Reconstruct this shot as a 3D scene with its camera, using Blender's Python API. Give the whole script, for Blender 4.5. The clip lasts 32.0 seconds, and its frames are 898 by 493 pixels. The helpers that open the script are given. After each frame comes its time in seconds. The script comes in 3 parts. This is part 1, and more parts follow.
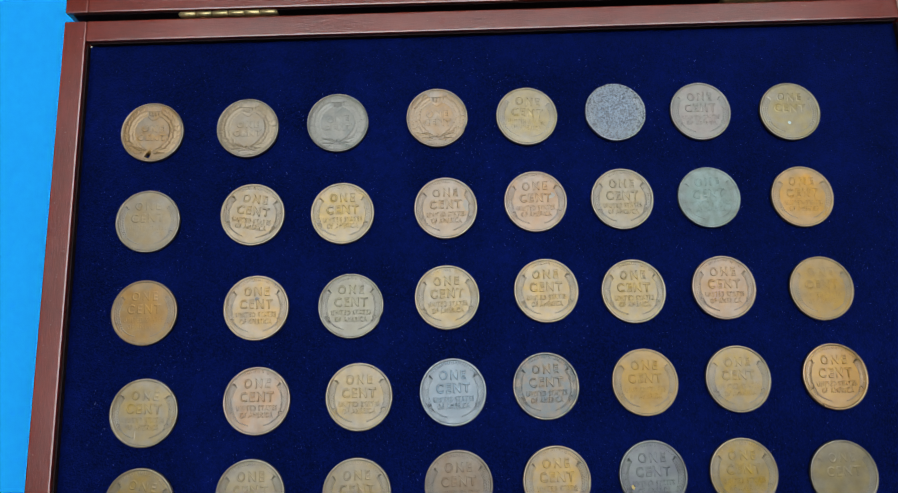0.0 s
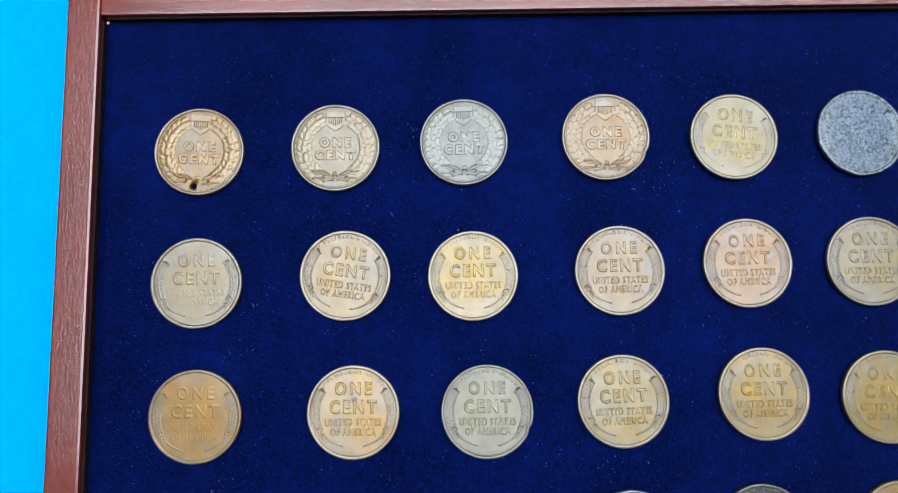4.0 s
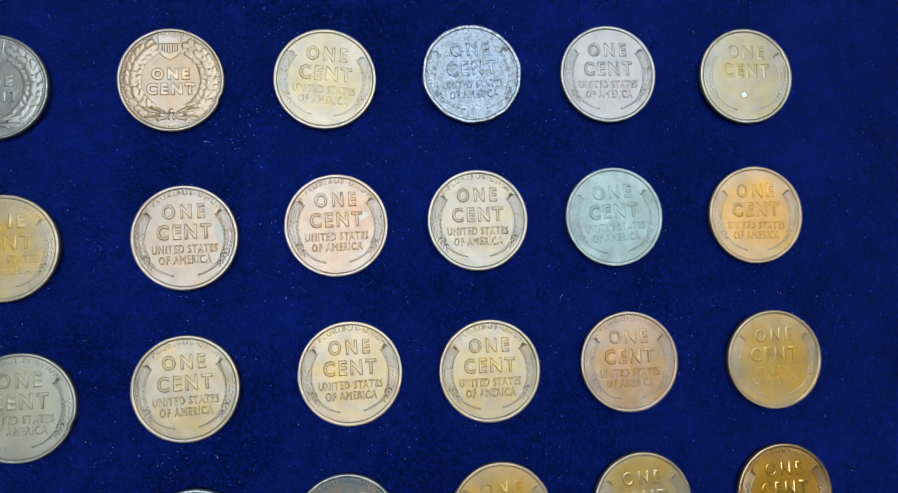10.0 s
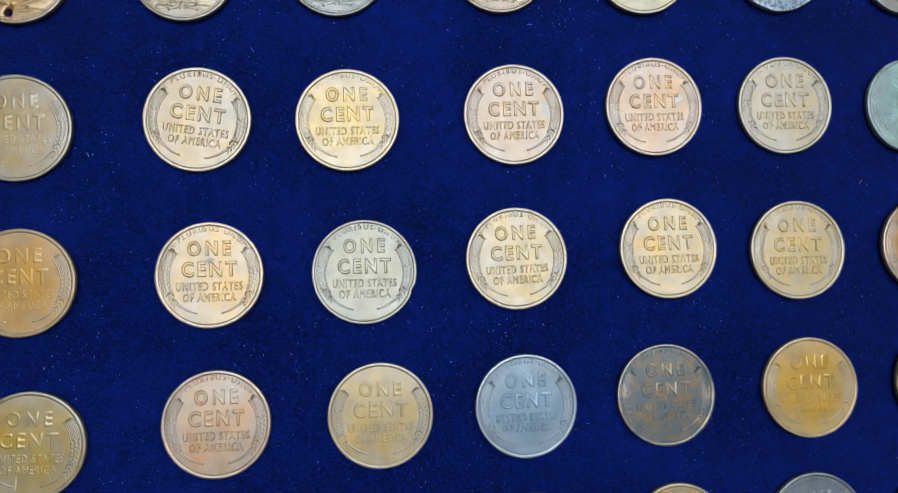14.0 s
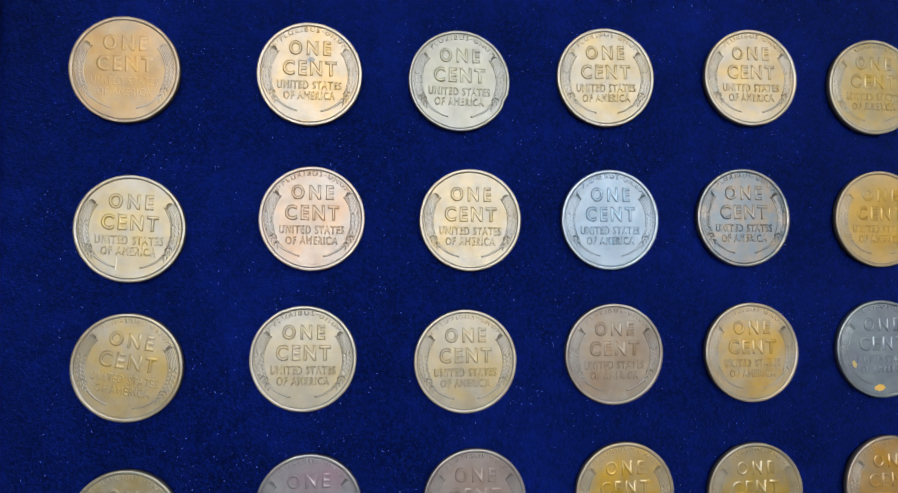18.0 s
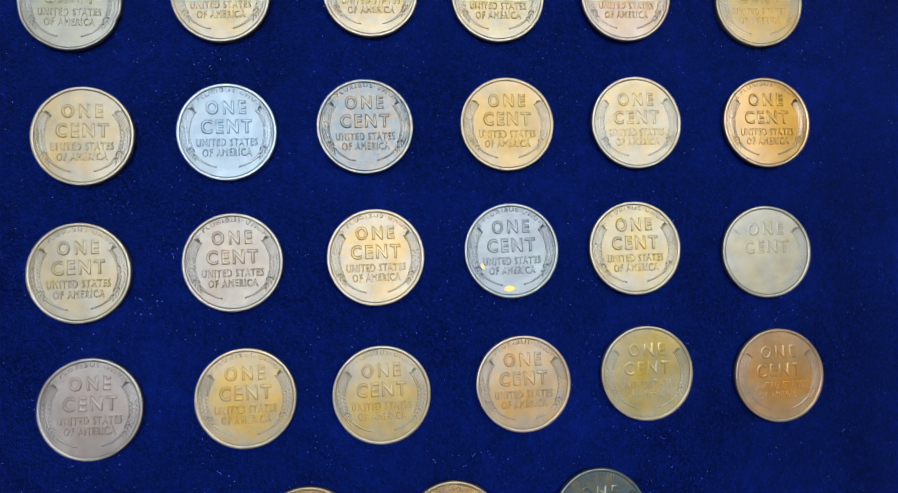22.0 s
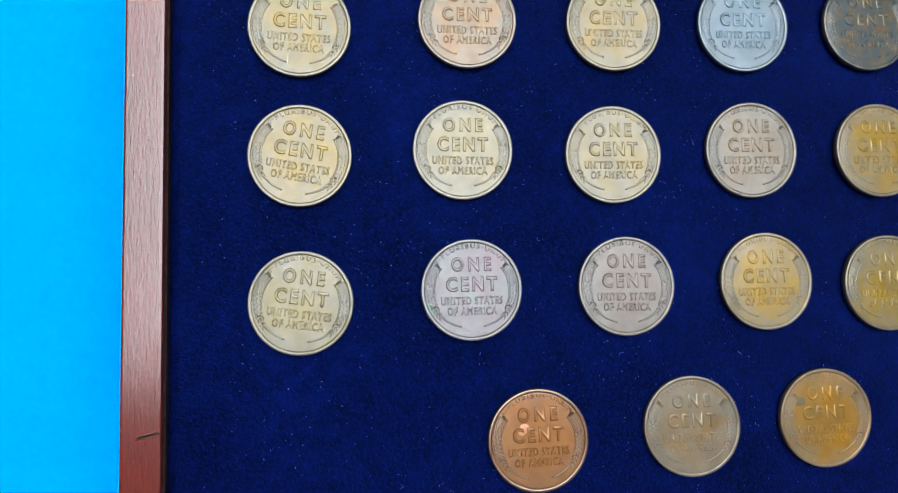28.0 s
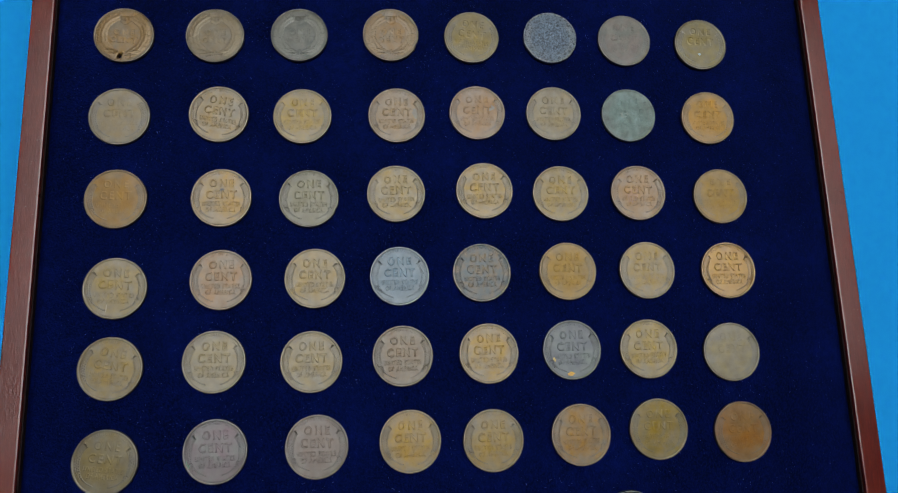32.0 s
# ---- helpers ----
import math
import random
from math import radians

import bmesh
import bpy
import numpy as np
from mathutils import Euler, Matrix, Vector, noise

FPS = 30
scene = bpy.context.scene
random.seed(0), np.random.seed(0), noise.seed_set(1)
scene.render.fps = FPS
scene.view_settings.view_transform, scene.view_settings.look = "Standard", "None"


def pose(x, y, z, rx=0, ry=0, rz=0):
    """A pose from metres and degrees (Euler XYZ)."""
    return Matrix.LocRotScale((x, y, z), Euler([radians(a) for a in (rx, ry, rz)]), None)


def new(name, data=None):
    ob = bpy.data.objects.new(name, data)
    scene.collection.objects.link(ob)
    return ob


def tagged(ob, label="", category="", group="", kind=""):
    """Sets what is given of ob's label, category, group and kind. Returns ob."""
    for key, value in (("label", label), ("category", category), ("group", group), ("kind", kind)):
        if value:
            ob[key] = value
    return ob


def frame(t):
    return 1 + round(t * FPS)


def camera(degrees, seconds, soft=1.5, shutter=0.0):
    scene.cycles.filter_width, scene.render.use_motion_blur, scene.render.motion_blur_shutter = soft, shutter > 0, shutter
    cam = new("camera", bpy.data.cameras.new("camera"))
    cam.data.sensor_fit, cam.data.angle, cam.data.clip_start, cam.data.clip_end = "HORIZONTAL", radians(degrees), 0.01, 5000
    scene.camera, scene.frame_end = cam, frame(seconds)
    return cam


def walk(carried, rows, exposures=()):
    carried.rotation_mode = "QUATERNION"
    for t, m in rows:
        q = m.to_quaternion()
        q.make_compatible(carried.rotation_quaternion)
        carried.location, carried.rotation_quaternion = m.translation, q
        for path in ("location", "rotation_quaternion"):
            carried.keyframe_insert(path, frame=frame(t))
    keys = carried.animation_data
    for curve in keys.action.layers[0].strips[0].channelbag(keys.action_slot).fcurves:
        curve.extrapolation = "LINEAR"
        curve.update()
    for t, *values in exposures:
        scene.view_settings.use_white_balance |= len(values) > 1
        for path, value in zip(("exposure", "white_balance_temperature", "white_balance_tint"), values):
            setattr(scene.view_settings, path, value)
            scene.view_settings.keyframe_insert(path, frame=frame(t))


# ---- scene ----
cam = camera(66.72, 32.0, soft=1.15)
MM = 0.001
# seconds, place in millimetres over the coins, turn in degrees
PATH = [
    (0.0, -3.36, 0.18, 198.61, 12.033, -0.631, -2.606),
    (0.5, -8.64, 5.17, 197.67, 11.715, -0.319, -2.202),
    (1.0, -14.51, 10.84, 194.53, 11.337, -0.354, -2.000),
    (1.5, -7.82, 17.30, 187.79, 11.054, -0.426, -1.864),
    (2.0, 0.50, 26.55, 178.70, 10.867, -0.644, -1.988),
    (2.5, 2.54, 33.27, 168.52, 9.809, -0.357, -2.095),
    (3.0, -9.28, 36.81, 160.81, 8.782, -0.311, -1.933),
    (3.5, -21.30, 38.92, 149.09, 7.916, -0.368, -1.782),
    (4.0, -37.52, 42.70, 143.18, 7.049, -0.541, -1.526),
    (4.5, -47.31, 52.66, 137.98, 6.494, -1.237, -1.508),
    (6.5, -36.61, 66.17, 120.23, 4.359, -3.878, -1.774),
    (7.0, -27.37, 64.44, 120.95, 4.596, -4.565, -1.937),
    (7.5, -17.03, 64.73, 121.85, 3.987, -4.447, -2.007),
    (8.0, -5.19, 64.04, 122.63, 3.676, -4.802, -2.065),
    (8.5, 7.65, 61.69, 124.06, 3.452, -5.113, -2.333),
    (9.0, 22.47, 57.82, 126.01, 3.621, -5.046, -2.638),
    (9.5, 33.86, 52.96, 127.53, 3.389, -5.328, -2.938),
    (10.0, 35.95, 43.44, 126.89, 3.392, -5.348, -3.297),
    (10.5, 36.37, 35.52, 127.04, 2.914, -5.456, -3.387),
    (11.0, 38.73, 28.26, 126.72, 1.905, -4.452, -3.459),
    (11.5, 28.95, 22.82, 129.20, 1.874, -4.921, -3.507),
    (12.0, 17.99, 20.14, 130.25, 2.334, -4.980, -3.424),
    (12.5, 10.76, 22.43, 128.65, 2.618, -5.301, -3.339),
    (13.0, 0.26, 22.91, 126.00, 2.376, -5.585, -3.090),
    (13.5, -11.56, 22.21, 126.61, 2.549, -5.478, -2.786),
    (14.0, -24.17, 23.96, 125.18, 2.966, -4.941, -2.521),
    (14.5, -35.60, 23.74, 124.89, 3.035, -4.851, -2.044),
    (16.5, -54.10, 12.74, 123.38, 2.242, -5.587, -0.550),
    (17.0, -48.84, 4.82, 124.33, 2.388, -5.645, -0.424),
    (17.5, -45.23, -3.00, 124.94, 2.245, -5.917, -0.379),
    (18.0, -43.90, -9.94, 125.14, 2.263, -5.931, -0.326),
    (18.5, -34.44, -11.22, 127.65, 1.844, -5.825, -0.153),
    (19.0, -22.68, -13.03, 127.91, 1.894, -5.671, -0.223),
    (19.5, -10.41, -14.36, 130.08, 1.636, -5.831, -0.413),
    (20.0, -2.42, -15.40, 131.75, 1.969, -5.850, -0.908),
    (20.5, 10.60, -15.91, 133.90, 2.315, -5.434, -1.858),
    (21.0, 27.53, -16.87, 134.41, 2.561, -5.112, -2.451),
    (21.5, 32.52, -24.32, 135.47, 2.872, -5.283, -2.592),
    (22.0, 29.14, -30.97, 134.20, 3.207, -5.444, -2.607),
    (22.5, 26.65, -39.39, 130.38, 3.619, -5.370, -2.427),
    (23.0, 25.22, -46.37, 129.23, 3.547, -5.454, -2.404),
    (23.5, 22.82, -54.18, 130.99, 3.593, -5.466, -2.400),
    (24.0, 16.20, -58.97, 129.91, 3.944, -5.659, -2.383),
    (24.5, 9.72, -61.98, 127.19, 4.099, -5.575, -2.323),
    (26.5, -31.15, -64.16, 126.33, 4.100, -5.768, -1.769),
    (27.0, -48.93, -63.54, 126.47, 4.226, -6.116, -1.653),
    (27.5, -65.42, -60.23, 125.59, 4.337, -5.932, -1.455),
    (28.0, -73.78, -51.80, 126.54, 3.862, -5.934, -1.401),
    (28.5, -75.85, -44.26, 129.16, 4.464, -5.904, -1.446),
    (29.0, -71.87, -34.50, 132.30, 4.960, -6.234, -1.681),
    (29.5, -63.04, -28.14, 136.87, 4.539, -6.666, -1.736),
    (30.0, -46.76, -23.04, 151.45, 3.918, -6.146, -2.516),
    (30.5, -29.64, -23.97, 174.95, 4.643, -5.939, -2.918),
    (31.0, -18.81, -27.25, 198.75, 7.280, -5.988, -2.725),
    (31.5, -13.96, -27.37, 202.23, 8.958, -5.721, -2.352),
    (32.0, -5.65, -31.04, 217.00, 10.668, -5.365, -2.121),
]
EXPOSURES = [
    (0.0, 0.0, 7100, 10), (2.0, 0.35, 6800, 10), (4.0, 0.55, 6500, 10), (6.5, 0.62, 6250, 8), (9.0, 0.62, 6300, 8), (13.0, 0.66, 6500, 10), (15.0, 0.64, 6500, 10), (16.5, 0.58, 6850, 15), (17.2, 0.58, 6850, 15), (18.2, 0.66, 6600, 11), (20.0, 0.68, 6450, 9),
    (24.0, 0.72, 6400, 8), (27.0, 0.65, 6400, 7), (28.0, 0.52, 6600, 7), (29.0, 0.36, 6600, 8), (30.0, 0.25, 7100, 11), (31.0, 0.0, 7200, 12), (32.0, -0.6, 7200, 10),
]
walk(cam, [(t, pose(x * MM, y * MM, z * MM, rx, ry, rz)) for t, x, y, z, rx, ry, rz in PATH], EXPOSURES)

# ---- light ----
world = bpy.data.worlds.new("world")
scene.world = world
world.use_nodes = True
world.node_tree.nodes["Background"].inputs["Color"].default_value = (0.6, 0.75, 1.0, 1)
world.node_tree.nodes["Background"].inputs["Strength"].default_value = 0.3
LAMP_STRENGTH = 5.1


# ---- coin measures ----
R = 9.525 * MM
THICK = 1.5 * MM
FIELD = -0.18 * MM


# ---- materials ----
class Nodes:
    """A small builder for node materials."""

    def __init__(self, name):
        self.mat = bpy.data.materials.new(name)
        self.mat.use_nodes = True
        self.tree = self.mat.node_tree
        self.bsdf = self.tree.nodes["Principled BSDF"]

    def add(self, kind, **settings):
        node = self.tree.nodes.new(kind)
        for key, value in settings.items():
            if key in node.inputs:
                node.inputs[key].default_value = value
        return node

    def link(self, a, b):
        self.tree.links.new(a, b)

    def noise(self, vector, scale, detail=4.0, rough=0.55, w=None, distortion=0.0):
        n = self.tree.nodes.new("ShaderNodeTexNoise")
        n.noise_dimensions = "4D"
        n.inputs["Scale"].default_value = scale
        n.inputs["Detail"].default_value = detail
        n.inputs["Roughness"].default_value = rough
        n.inputs["Distortion"].default_value = distortion
        self.link(vector, n.inputs["Vector"])
        if w is not None:
            self.link(w, n.inputs["W"])
        return n.outputs["Fac"]

    def ramp(self, fac, low, high, a=0.0, b=1.0):
        n = self.tree.nodes.new("ShaderNodeMapRange")
        n.inputs["From Min"].default_value = low
        n.inputs["From Max"].default_value = high
        n.inputs["To Min"].default_value = a
        n.inputs["To Max"].default_value = b
        self.link(fac, n.inputs["Value"])
        return n.outputs["Result"]

    def mix(self, fac, a, b, blend="MIX"):
        n = self.tree.nodes.new("ShaderNodeMix")
        n.data_type, n.blend_type = "RGBA", blend
        for value, socket in ((fac, n.inputs[0]), (a, n.inputs[6]), (b, n.inputs[7])):
            if isinstance(value, (int, float)):
                socket.default_value = value
            elif isinstance(value, tuple):
                socket.default_value = (*value, 1)
            else:
                self.link(value, socket)
        return n.outputs[2]

    def math(self, op, a, b=0.0):
        n = self.tree.nodes.new("ShaderNodeMath")
        n.operation = op
        for value, socket in ((a, n.inputs[0]), (b, n.inputs[1])):
            if isinstance(value, (int, float)):
                socket.default_value = value
            else:
                self.link(value, socket)
        return n.outputs[0]

    def bump(self, height, strength, distance, normal=None):
        n = self.tree.nodes.new("ShaderNodeBump")
        n.inputs["Strength"].default_value = strength
        n.inputs["Distance"].default_value = distance
        self.link(height, n.inputs["Height"])
        if normal is not None:
            self.link(normal, n.inputs["Normal"])
        return n.outputs["Normal"]

    def done(self, colour=None, rough=None, normal=None, **plain):
        for socket, value in (("Base Color", colour), ("Roughness", rough), ("Normal", normal)):
            if value is None:
                continue
            if isinstance(value, tuple):
                self.bsdf.inputs[socket].default_value = (*value, 1)
            elif isinstance(value, (int, float)):
                self.bsdf.inputs[socket].default_value = value
            else:
                self.link(value, self.bsdf.inputs[socket])
        for key, value in plain.items():
            self.bsdf.inputs[key.replace("_", " ")].default_value = value
        return self.mat


def coin_metal(name, tone, amount=0.5, spread=220.0, edge=0.12, rough=0.26, metal=0.45, grit=0.35, halo=0.34, pits=0.8, level=0.5, lacquer=0.8, pit_depth=0.00003, pit_scale=2300.0, flank_dark=0.5):
    """Old coin metal: the object's own colour, blotched with a second tone, with grimy specks, tarnish and shade
    painted on the relief flanks, and fine pitting. The colour's alpha seeds it.
    """
    n = Nodes(name)
    info = n.add("ShaderNodeObjectInfo")
    place = n.add("ShaderNodeTexCoord").outputs["Object"]
    seed = n.math("MULTIPLY", info.outputs["Alpha"], 60.0)
    blotch = n.ramp(n.noise(place, spread, 3.0, 0.6, seed, 0.6), level - edge, level + edge, 0.0, amount)
    shade = n.ramp(n.noise(place, 300.0, 3.0, 0.55, seed), 0.3, 0.72, 0.80, 1.10)
    speck = n.ramp(n.noise(place, 2600.0, 3.0, 0.6, seed), 0.62, 0.78, 0.0, grit)
    colour = n.mix(blotch, info.outputs["Color"], tone)
    reach = n.add("ShaderNodeVectorMath")
    reach.operation = "LENGTH"
    n.link(place, reach.inputs[0])
    ring = n.math("ADD", reach.outputs["Value"], n.ramp(n.noise(place, 190.0, 4.0, 0.6, seed), 0.3, 0.7, -0.0032, 0.0032))
    pale = n.tree.nodes.new("ShaderNodeHueSaturation")
    pale.inputs["Saturation"].default_value = 0.35
    pale.inputs["Value"].default_value = 0.95
    n.link(colour, pale.inputs["Color"])
    colour = n.mix(n.ramp(ring, 0.0048, 0.0085, 0.0, halo), colour, pale.outputs[0])
    grey = n.tree.nodes.new("ShaderNodeCombineColor")
    for k in range(3):
        n.link(shade, grey.inputs[k])
    colour = n.mix(1.0, colour, grey.outputs[0], "MULTIPLY")
    colour = n.mix(speck, colour, (0.05, 0.04, 0.03))
    split = n.add("ShaderNodeSeparateXYZ")
    n.link(place, split.inputs[0])
    # Flanks of relief and rim darken: tarnish plus shade painted for stronger outlines.
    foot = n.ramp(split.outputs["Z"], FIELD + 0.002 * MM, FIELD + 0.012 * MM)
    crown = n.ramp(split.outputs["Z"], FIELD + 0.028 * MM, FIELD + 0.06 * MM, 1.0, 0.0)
    tarnish_shade = n.math("MULTIPLY", n.math("MULTIPLY", foot, crown), n.ramp(n.noise(place, 600.0, 3.0, 0.6, seed), 0.32, 0.66, 0.1 * flank_dark, flank_dark))
    colour = n.mix(tarnish_shade, colour, tuple(0.3 * c for c in tone))
    high = n.ramp(split.outputs["Z"], FIELD + 0.05 * MM, FIELD + 0.10 * MM)
    gloss = n.ramp(n.noise(place, 700.0, 4.0, 0.6, seed), 0.3, 0.7, rough + 0.16, rough + 0.36)
    gloss = n.math("SUBTRACT", gloss, n.math("MULTIPLY", high, 0.07))
    film = n.ramp(n.noise(place, 900.0, 4.0, 0.65, seed), 0.3, 0.7, 0.40, 0.85)
    n.link(n.math("MULTIPLY", n.math("ADD", film, n.math("MULTIPLY", high, 0.18)), lacquer), n.bsdf.inputs["Coat Weight"])
    fine = n.noise(place, pit_scale, 4.0, 0.65, seed)
    soft = n.noise(place, 420.0, 4.0, 0.6, seed)
    normal = n.bump(soft, 0.18, 0.00010, n.bump(fine, pits, pit_depth))
    return n.done(colour, gloss, normal, Metallic=metal, Coat_IOR=1.8, Coat_Roughness=rough - 0.04, Specular_IOR_Level=0.25)


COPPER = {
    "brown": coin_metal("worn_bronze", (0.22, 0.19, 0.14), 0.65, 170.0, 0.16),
    "ochre": coin_metal("ochre_bronze", (0.20, 0.16, 0.08), 0.55, 140.0, 0.2, 0.27, 0.45, 0.2, 0.3, 0.5, 0.5, 0.45, flank_dark=0.25),
    "olive": coin_metal("olive_bronze", (0.20, 0.18, 0.14), 0.6, 160.0, 0.18, flank_dark=0.3),
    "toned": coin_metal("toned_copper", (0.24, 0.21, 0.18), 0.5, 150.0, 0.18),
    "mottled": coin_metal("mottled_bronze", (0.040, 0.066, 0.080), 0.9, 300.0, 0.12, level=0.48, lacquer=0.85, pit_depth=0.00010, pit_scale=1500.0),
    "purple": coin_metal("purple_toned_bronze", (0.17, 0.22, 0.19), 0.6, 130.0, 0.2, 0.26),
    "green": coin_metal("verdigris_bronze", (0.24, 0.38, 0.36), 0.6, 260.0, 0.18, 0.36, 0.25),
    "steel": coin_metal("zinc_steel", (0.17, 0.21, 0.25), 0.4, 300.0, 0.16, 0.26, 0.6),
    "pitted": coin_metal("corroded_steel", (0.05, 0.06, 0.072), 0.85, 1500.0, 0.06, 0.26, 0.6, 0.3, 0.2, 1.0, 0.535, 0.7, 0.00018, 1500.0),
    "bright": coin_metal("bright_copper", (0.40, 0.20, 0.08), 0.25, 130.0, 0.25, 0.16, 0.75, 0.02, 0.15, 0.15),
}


def velvet_material(name, base, tint):
    n = Nodes(name)
    place = n.add("ShaderNodeTexCoord").outputs["Object"]
    nap = n.noise(place, 45.0, 4.0, 0.6)
    pile = n.noise(place, 1500.0, 2.0, 0.6)
    colour = n.mix(n.ramp(nap, 0.36, 0.66), tuple(0.6 * c for c in base), tuple(2.7 * c for c in base))
    fleck = n.noise(place, 380.0, 3.0, 0.6)
    colour = n.mix(n.ramp(fleck, 0.30, 0.70, 0.8, 0.0), colour, tuple(0.15 * c for c in base))
    colour = n.mix(n.ramp(pile, 0.42, 0.72, 0.0, 0.7), colour, tuple(3.0 * c for c in base))
    tips = n.noise(place, 2400.0, 2.0, 0.65)
    colour = n.mix(n.ramp(tips, 0.62, 0.80, 0.0, 0.4), colour, (0.04, 0.09, 0.34))
    normal = n.bump(pile, 1.0, 0.0005)
    n.bsdf.inputs["Specular Tint"].default_value = (0.05, 0.16, 1.0, 1)
    return n.done(colour, 0.6, normal, Sheen_Weight=0.06, Sheen_Roughness=0.4, Sheen_Tint=(*tint, 1), Specular_IOR_Level=0.22)


VELVET = velvet_material("blue_velvet", (0.0007, 0.0024, 0.031), (0.04, 0.17, 1.0))


def wood_material(name, along):
    n = Nodes(name)
    coord = n.add("ShaderNodeTexCoord").outputs["Object"]
    stretch = n.add("ShaderNodeMapping")
    stretch.inputs["Scale"].default_value = (0.16, 1, 1) if along == "x" else (1, 0.16, 1)
    n.link(coord, stretch.inputs["Vector"])
    place = stretch.outputs[0]
    grain = n.noise(place, 900.0, 5.0, 0.6, distortion=1.2)
    broad = n.noise(coord, 28.0, 3.0, 0.5)
    pores = n.noise(place, 2600.0, 2.0, 0.6)
    colour = n.mix(n.ramp(grain, 0.25, 0.75), (0.09, 0.0075, 0.004), (0.19, 0.019, 0.010))
    colour = n.mix(n.ramp(broad, 0.35, 0.7, 0.0, 0.6), colour, (0.26, 0.028, 0.014))
    colour = n.mix(n.ramp(pores, 0.62, 0.72, 0.0, 0.7), colour, (0.03, 0.006, 0.005))
    flecks = n.math("MULTIPLY", n.ramp(n.noise(coord, 1300.0, 2.0, 0.6), 0.68, 0.74, 0.0, 0.7), n.ramp(n.noise(coord, 70.0, 3.0, 0.6), 0.45, 0.62))
    colour = n.mix(flecks, colour, (0.42, 0.22, 0.17))
    rough = n.ramp(n.noise(coord, 160.0, 4.0, 0.6), 0.3, 0.7, 0.27, 0.42)
    normal = n.bump(n.noise(place, 1900.0, 4.0, 0.7), 0.7, 0.00007, n.bump(pores, 0.3, 0.0001))
    n.link(normal, n.bsdf.inputs["Coat Normal"])
    return n.done(colour, rough, normal, Coat_Weight=1.0, Coat_Roughness=0.17, Coat_IOR=1.7, Specular_IOR_Level=0.15)


WOOD_X = wood_material("mahogany_lengthwise", "x")
WOOD_Y = wood_material("mahogany_crosswise", "y")


def plain_material(name, colour, rough, scale=60.0, metal=0.0, vary=0.12, relief=0.0002, shine=0.5):
    n = Nodes(name)
    place = n.add("ShaderNodeTexCoord").outputs["Object"]
    patch = n.noise(place, scale, 5.0, 0.6)
    shaded = n.mix(n.ramp(patch, 0.3, 0.7), tuple(c * (1 - vary) for c in colour), tuple(min(1, c * (1 + vary)) for c in colour))
    normal = n.bump(n.noise(place, scale * 12, 3.0, 0.6), 0.2, relief)
    return n.done(shaded, rough, normal, Metallic=metal, Specular_IOR_Level=shine)


CLOTH = plain_material("bright_blue_cloth", (0.0, 0.40, 1.0), 0.8, 40.0, 0.0, 0.04, 0.0001, 0.0)
BRASS = plain_material("aged_brass", (0.50, 0.40, 0.20), 0.4, 500.0, 0.85, 0.4, 0.00005)
# Lining brown darkened to hold shade beside the velvet and in the hinge gap.
SHADE_BROWN = plain_material("shade_dark_brown", (0.020, 0.011, 0.012), 0.9, 900.0, 0.0, 0.6, 0.0002, 0.1)
PAINT = plain_material("dim_wall_paint", (0.16, 0.16, 0.16), 0.9, 6.0, 0.0, 0.05)
PLASTER = plain_material("room_plaster", (0.5, 0.5, 0.5), 0.9, 6.0, 0.0, 0.05)
FLOORING = plain_material("room_floor", (0.20, 0.14, 0.10), 0.6, 9.0, 0.0, 0.2)
PALE = plain_material("pale_backing", (0.6, 0.55, 0.5), 0.8, 300.0)
PALE_WOOD = plain_material("bare_splintered_wood", (0.22, 0.07, 0.045), 0.7, 900.0, 0.0, 0.3)
WHITE = plain_material("white_enamel", (0.8, 0.8, 0.8), 0.4, 30.0, 0.0, 0.03)
LINT = plain_material("pale_lint", (0.20, 0.27, 0.58), 0.9, 500.0, 0.0, 0.2)


def glow_material(name, colour, strength):
    n = Nodes(name)
    return n.done((0.8, 0.8, 0.8), 0.5, None, Emission_Color=(*colour, 1), Emission_Strength=strength)


DIFFUSER = glow_material("lamp_diffuser", (0.912, 1.0, 1.08), LAMP_STRENGTH)


# ---- mesh helpers ----
def mesh_of(name, bm, material, smooth=True):
    data = bpy.data.meshes.new(name)
    bm.to_mesh(data)
    bm.free()
    data.materials.append(material)
    if smooth:
        for p in data.polygons:
            p.use_smooth = True
    return data


def part(name, bm, material, parent, label="", smooth=False):
    """One mesh object under a thing or a part."""
    ob = new(name, mesh_of(name, bm, material, smooth))
    ob.parent = parent
    return tagged(ob, label)


def box(size, centre, bevel=0.0, segments=2):
    bm = bmesh.new()
    bmesh.ops.create_cube(bm, size=1.0, matrix=Matrix.Translation(centre) @ Matrix.Diagonal((*size, 1)))
    if bevel:
        bmesh.ops.bevel(bm, geom=bm.edges[:], offset=bevel, segments=segments, affect="EDGES", profile=0.6)
    return bm


def join(target, other):
    """Adds another bmesh to the first."""
    data = bpy.data.meshes.new("scrap")
    other.to_mesh(data)
    other.free()
    target.from_mesh(data)
    bpy.data.meshes.remove(data)


def thing(name, label, category, place, group="", kind=""):
    ob = new(name)
    ob.matrix_basis = place
    ob.empty_display_size = 0.01
    return tagged(ob, label, category, group, kind)


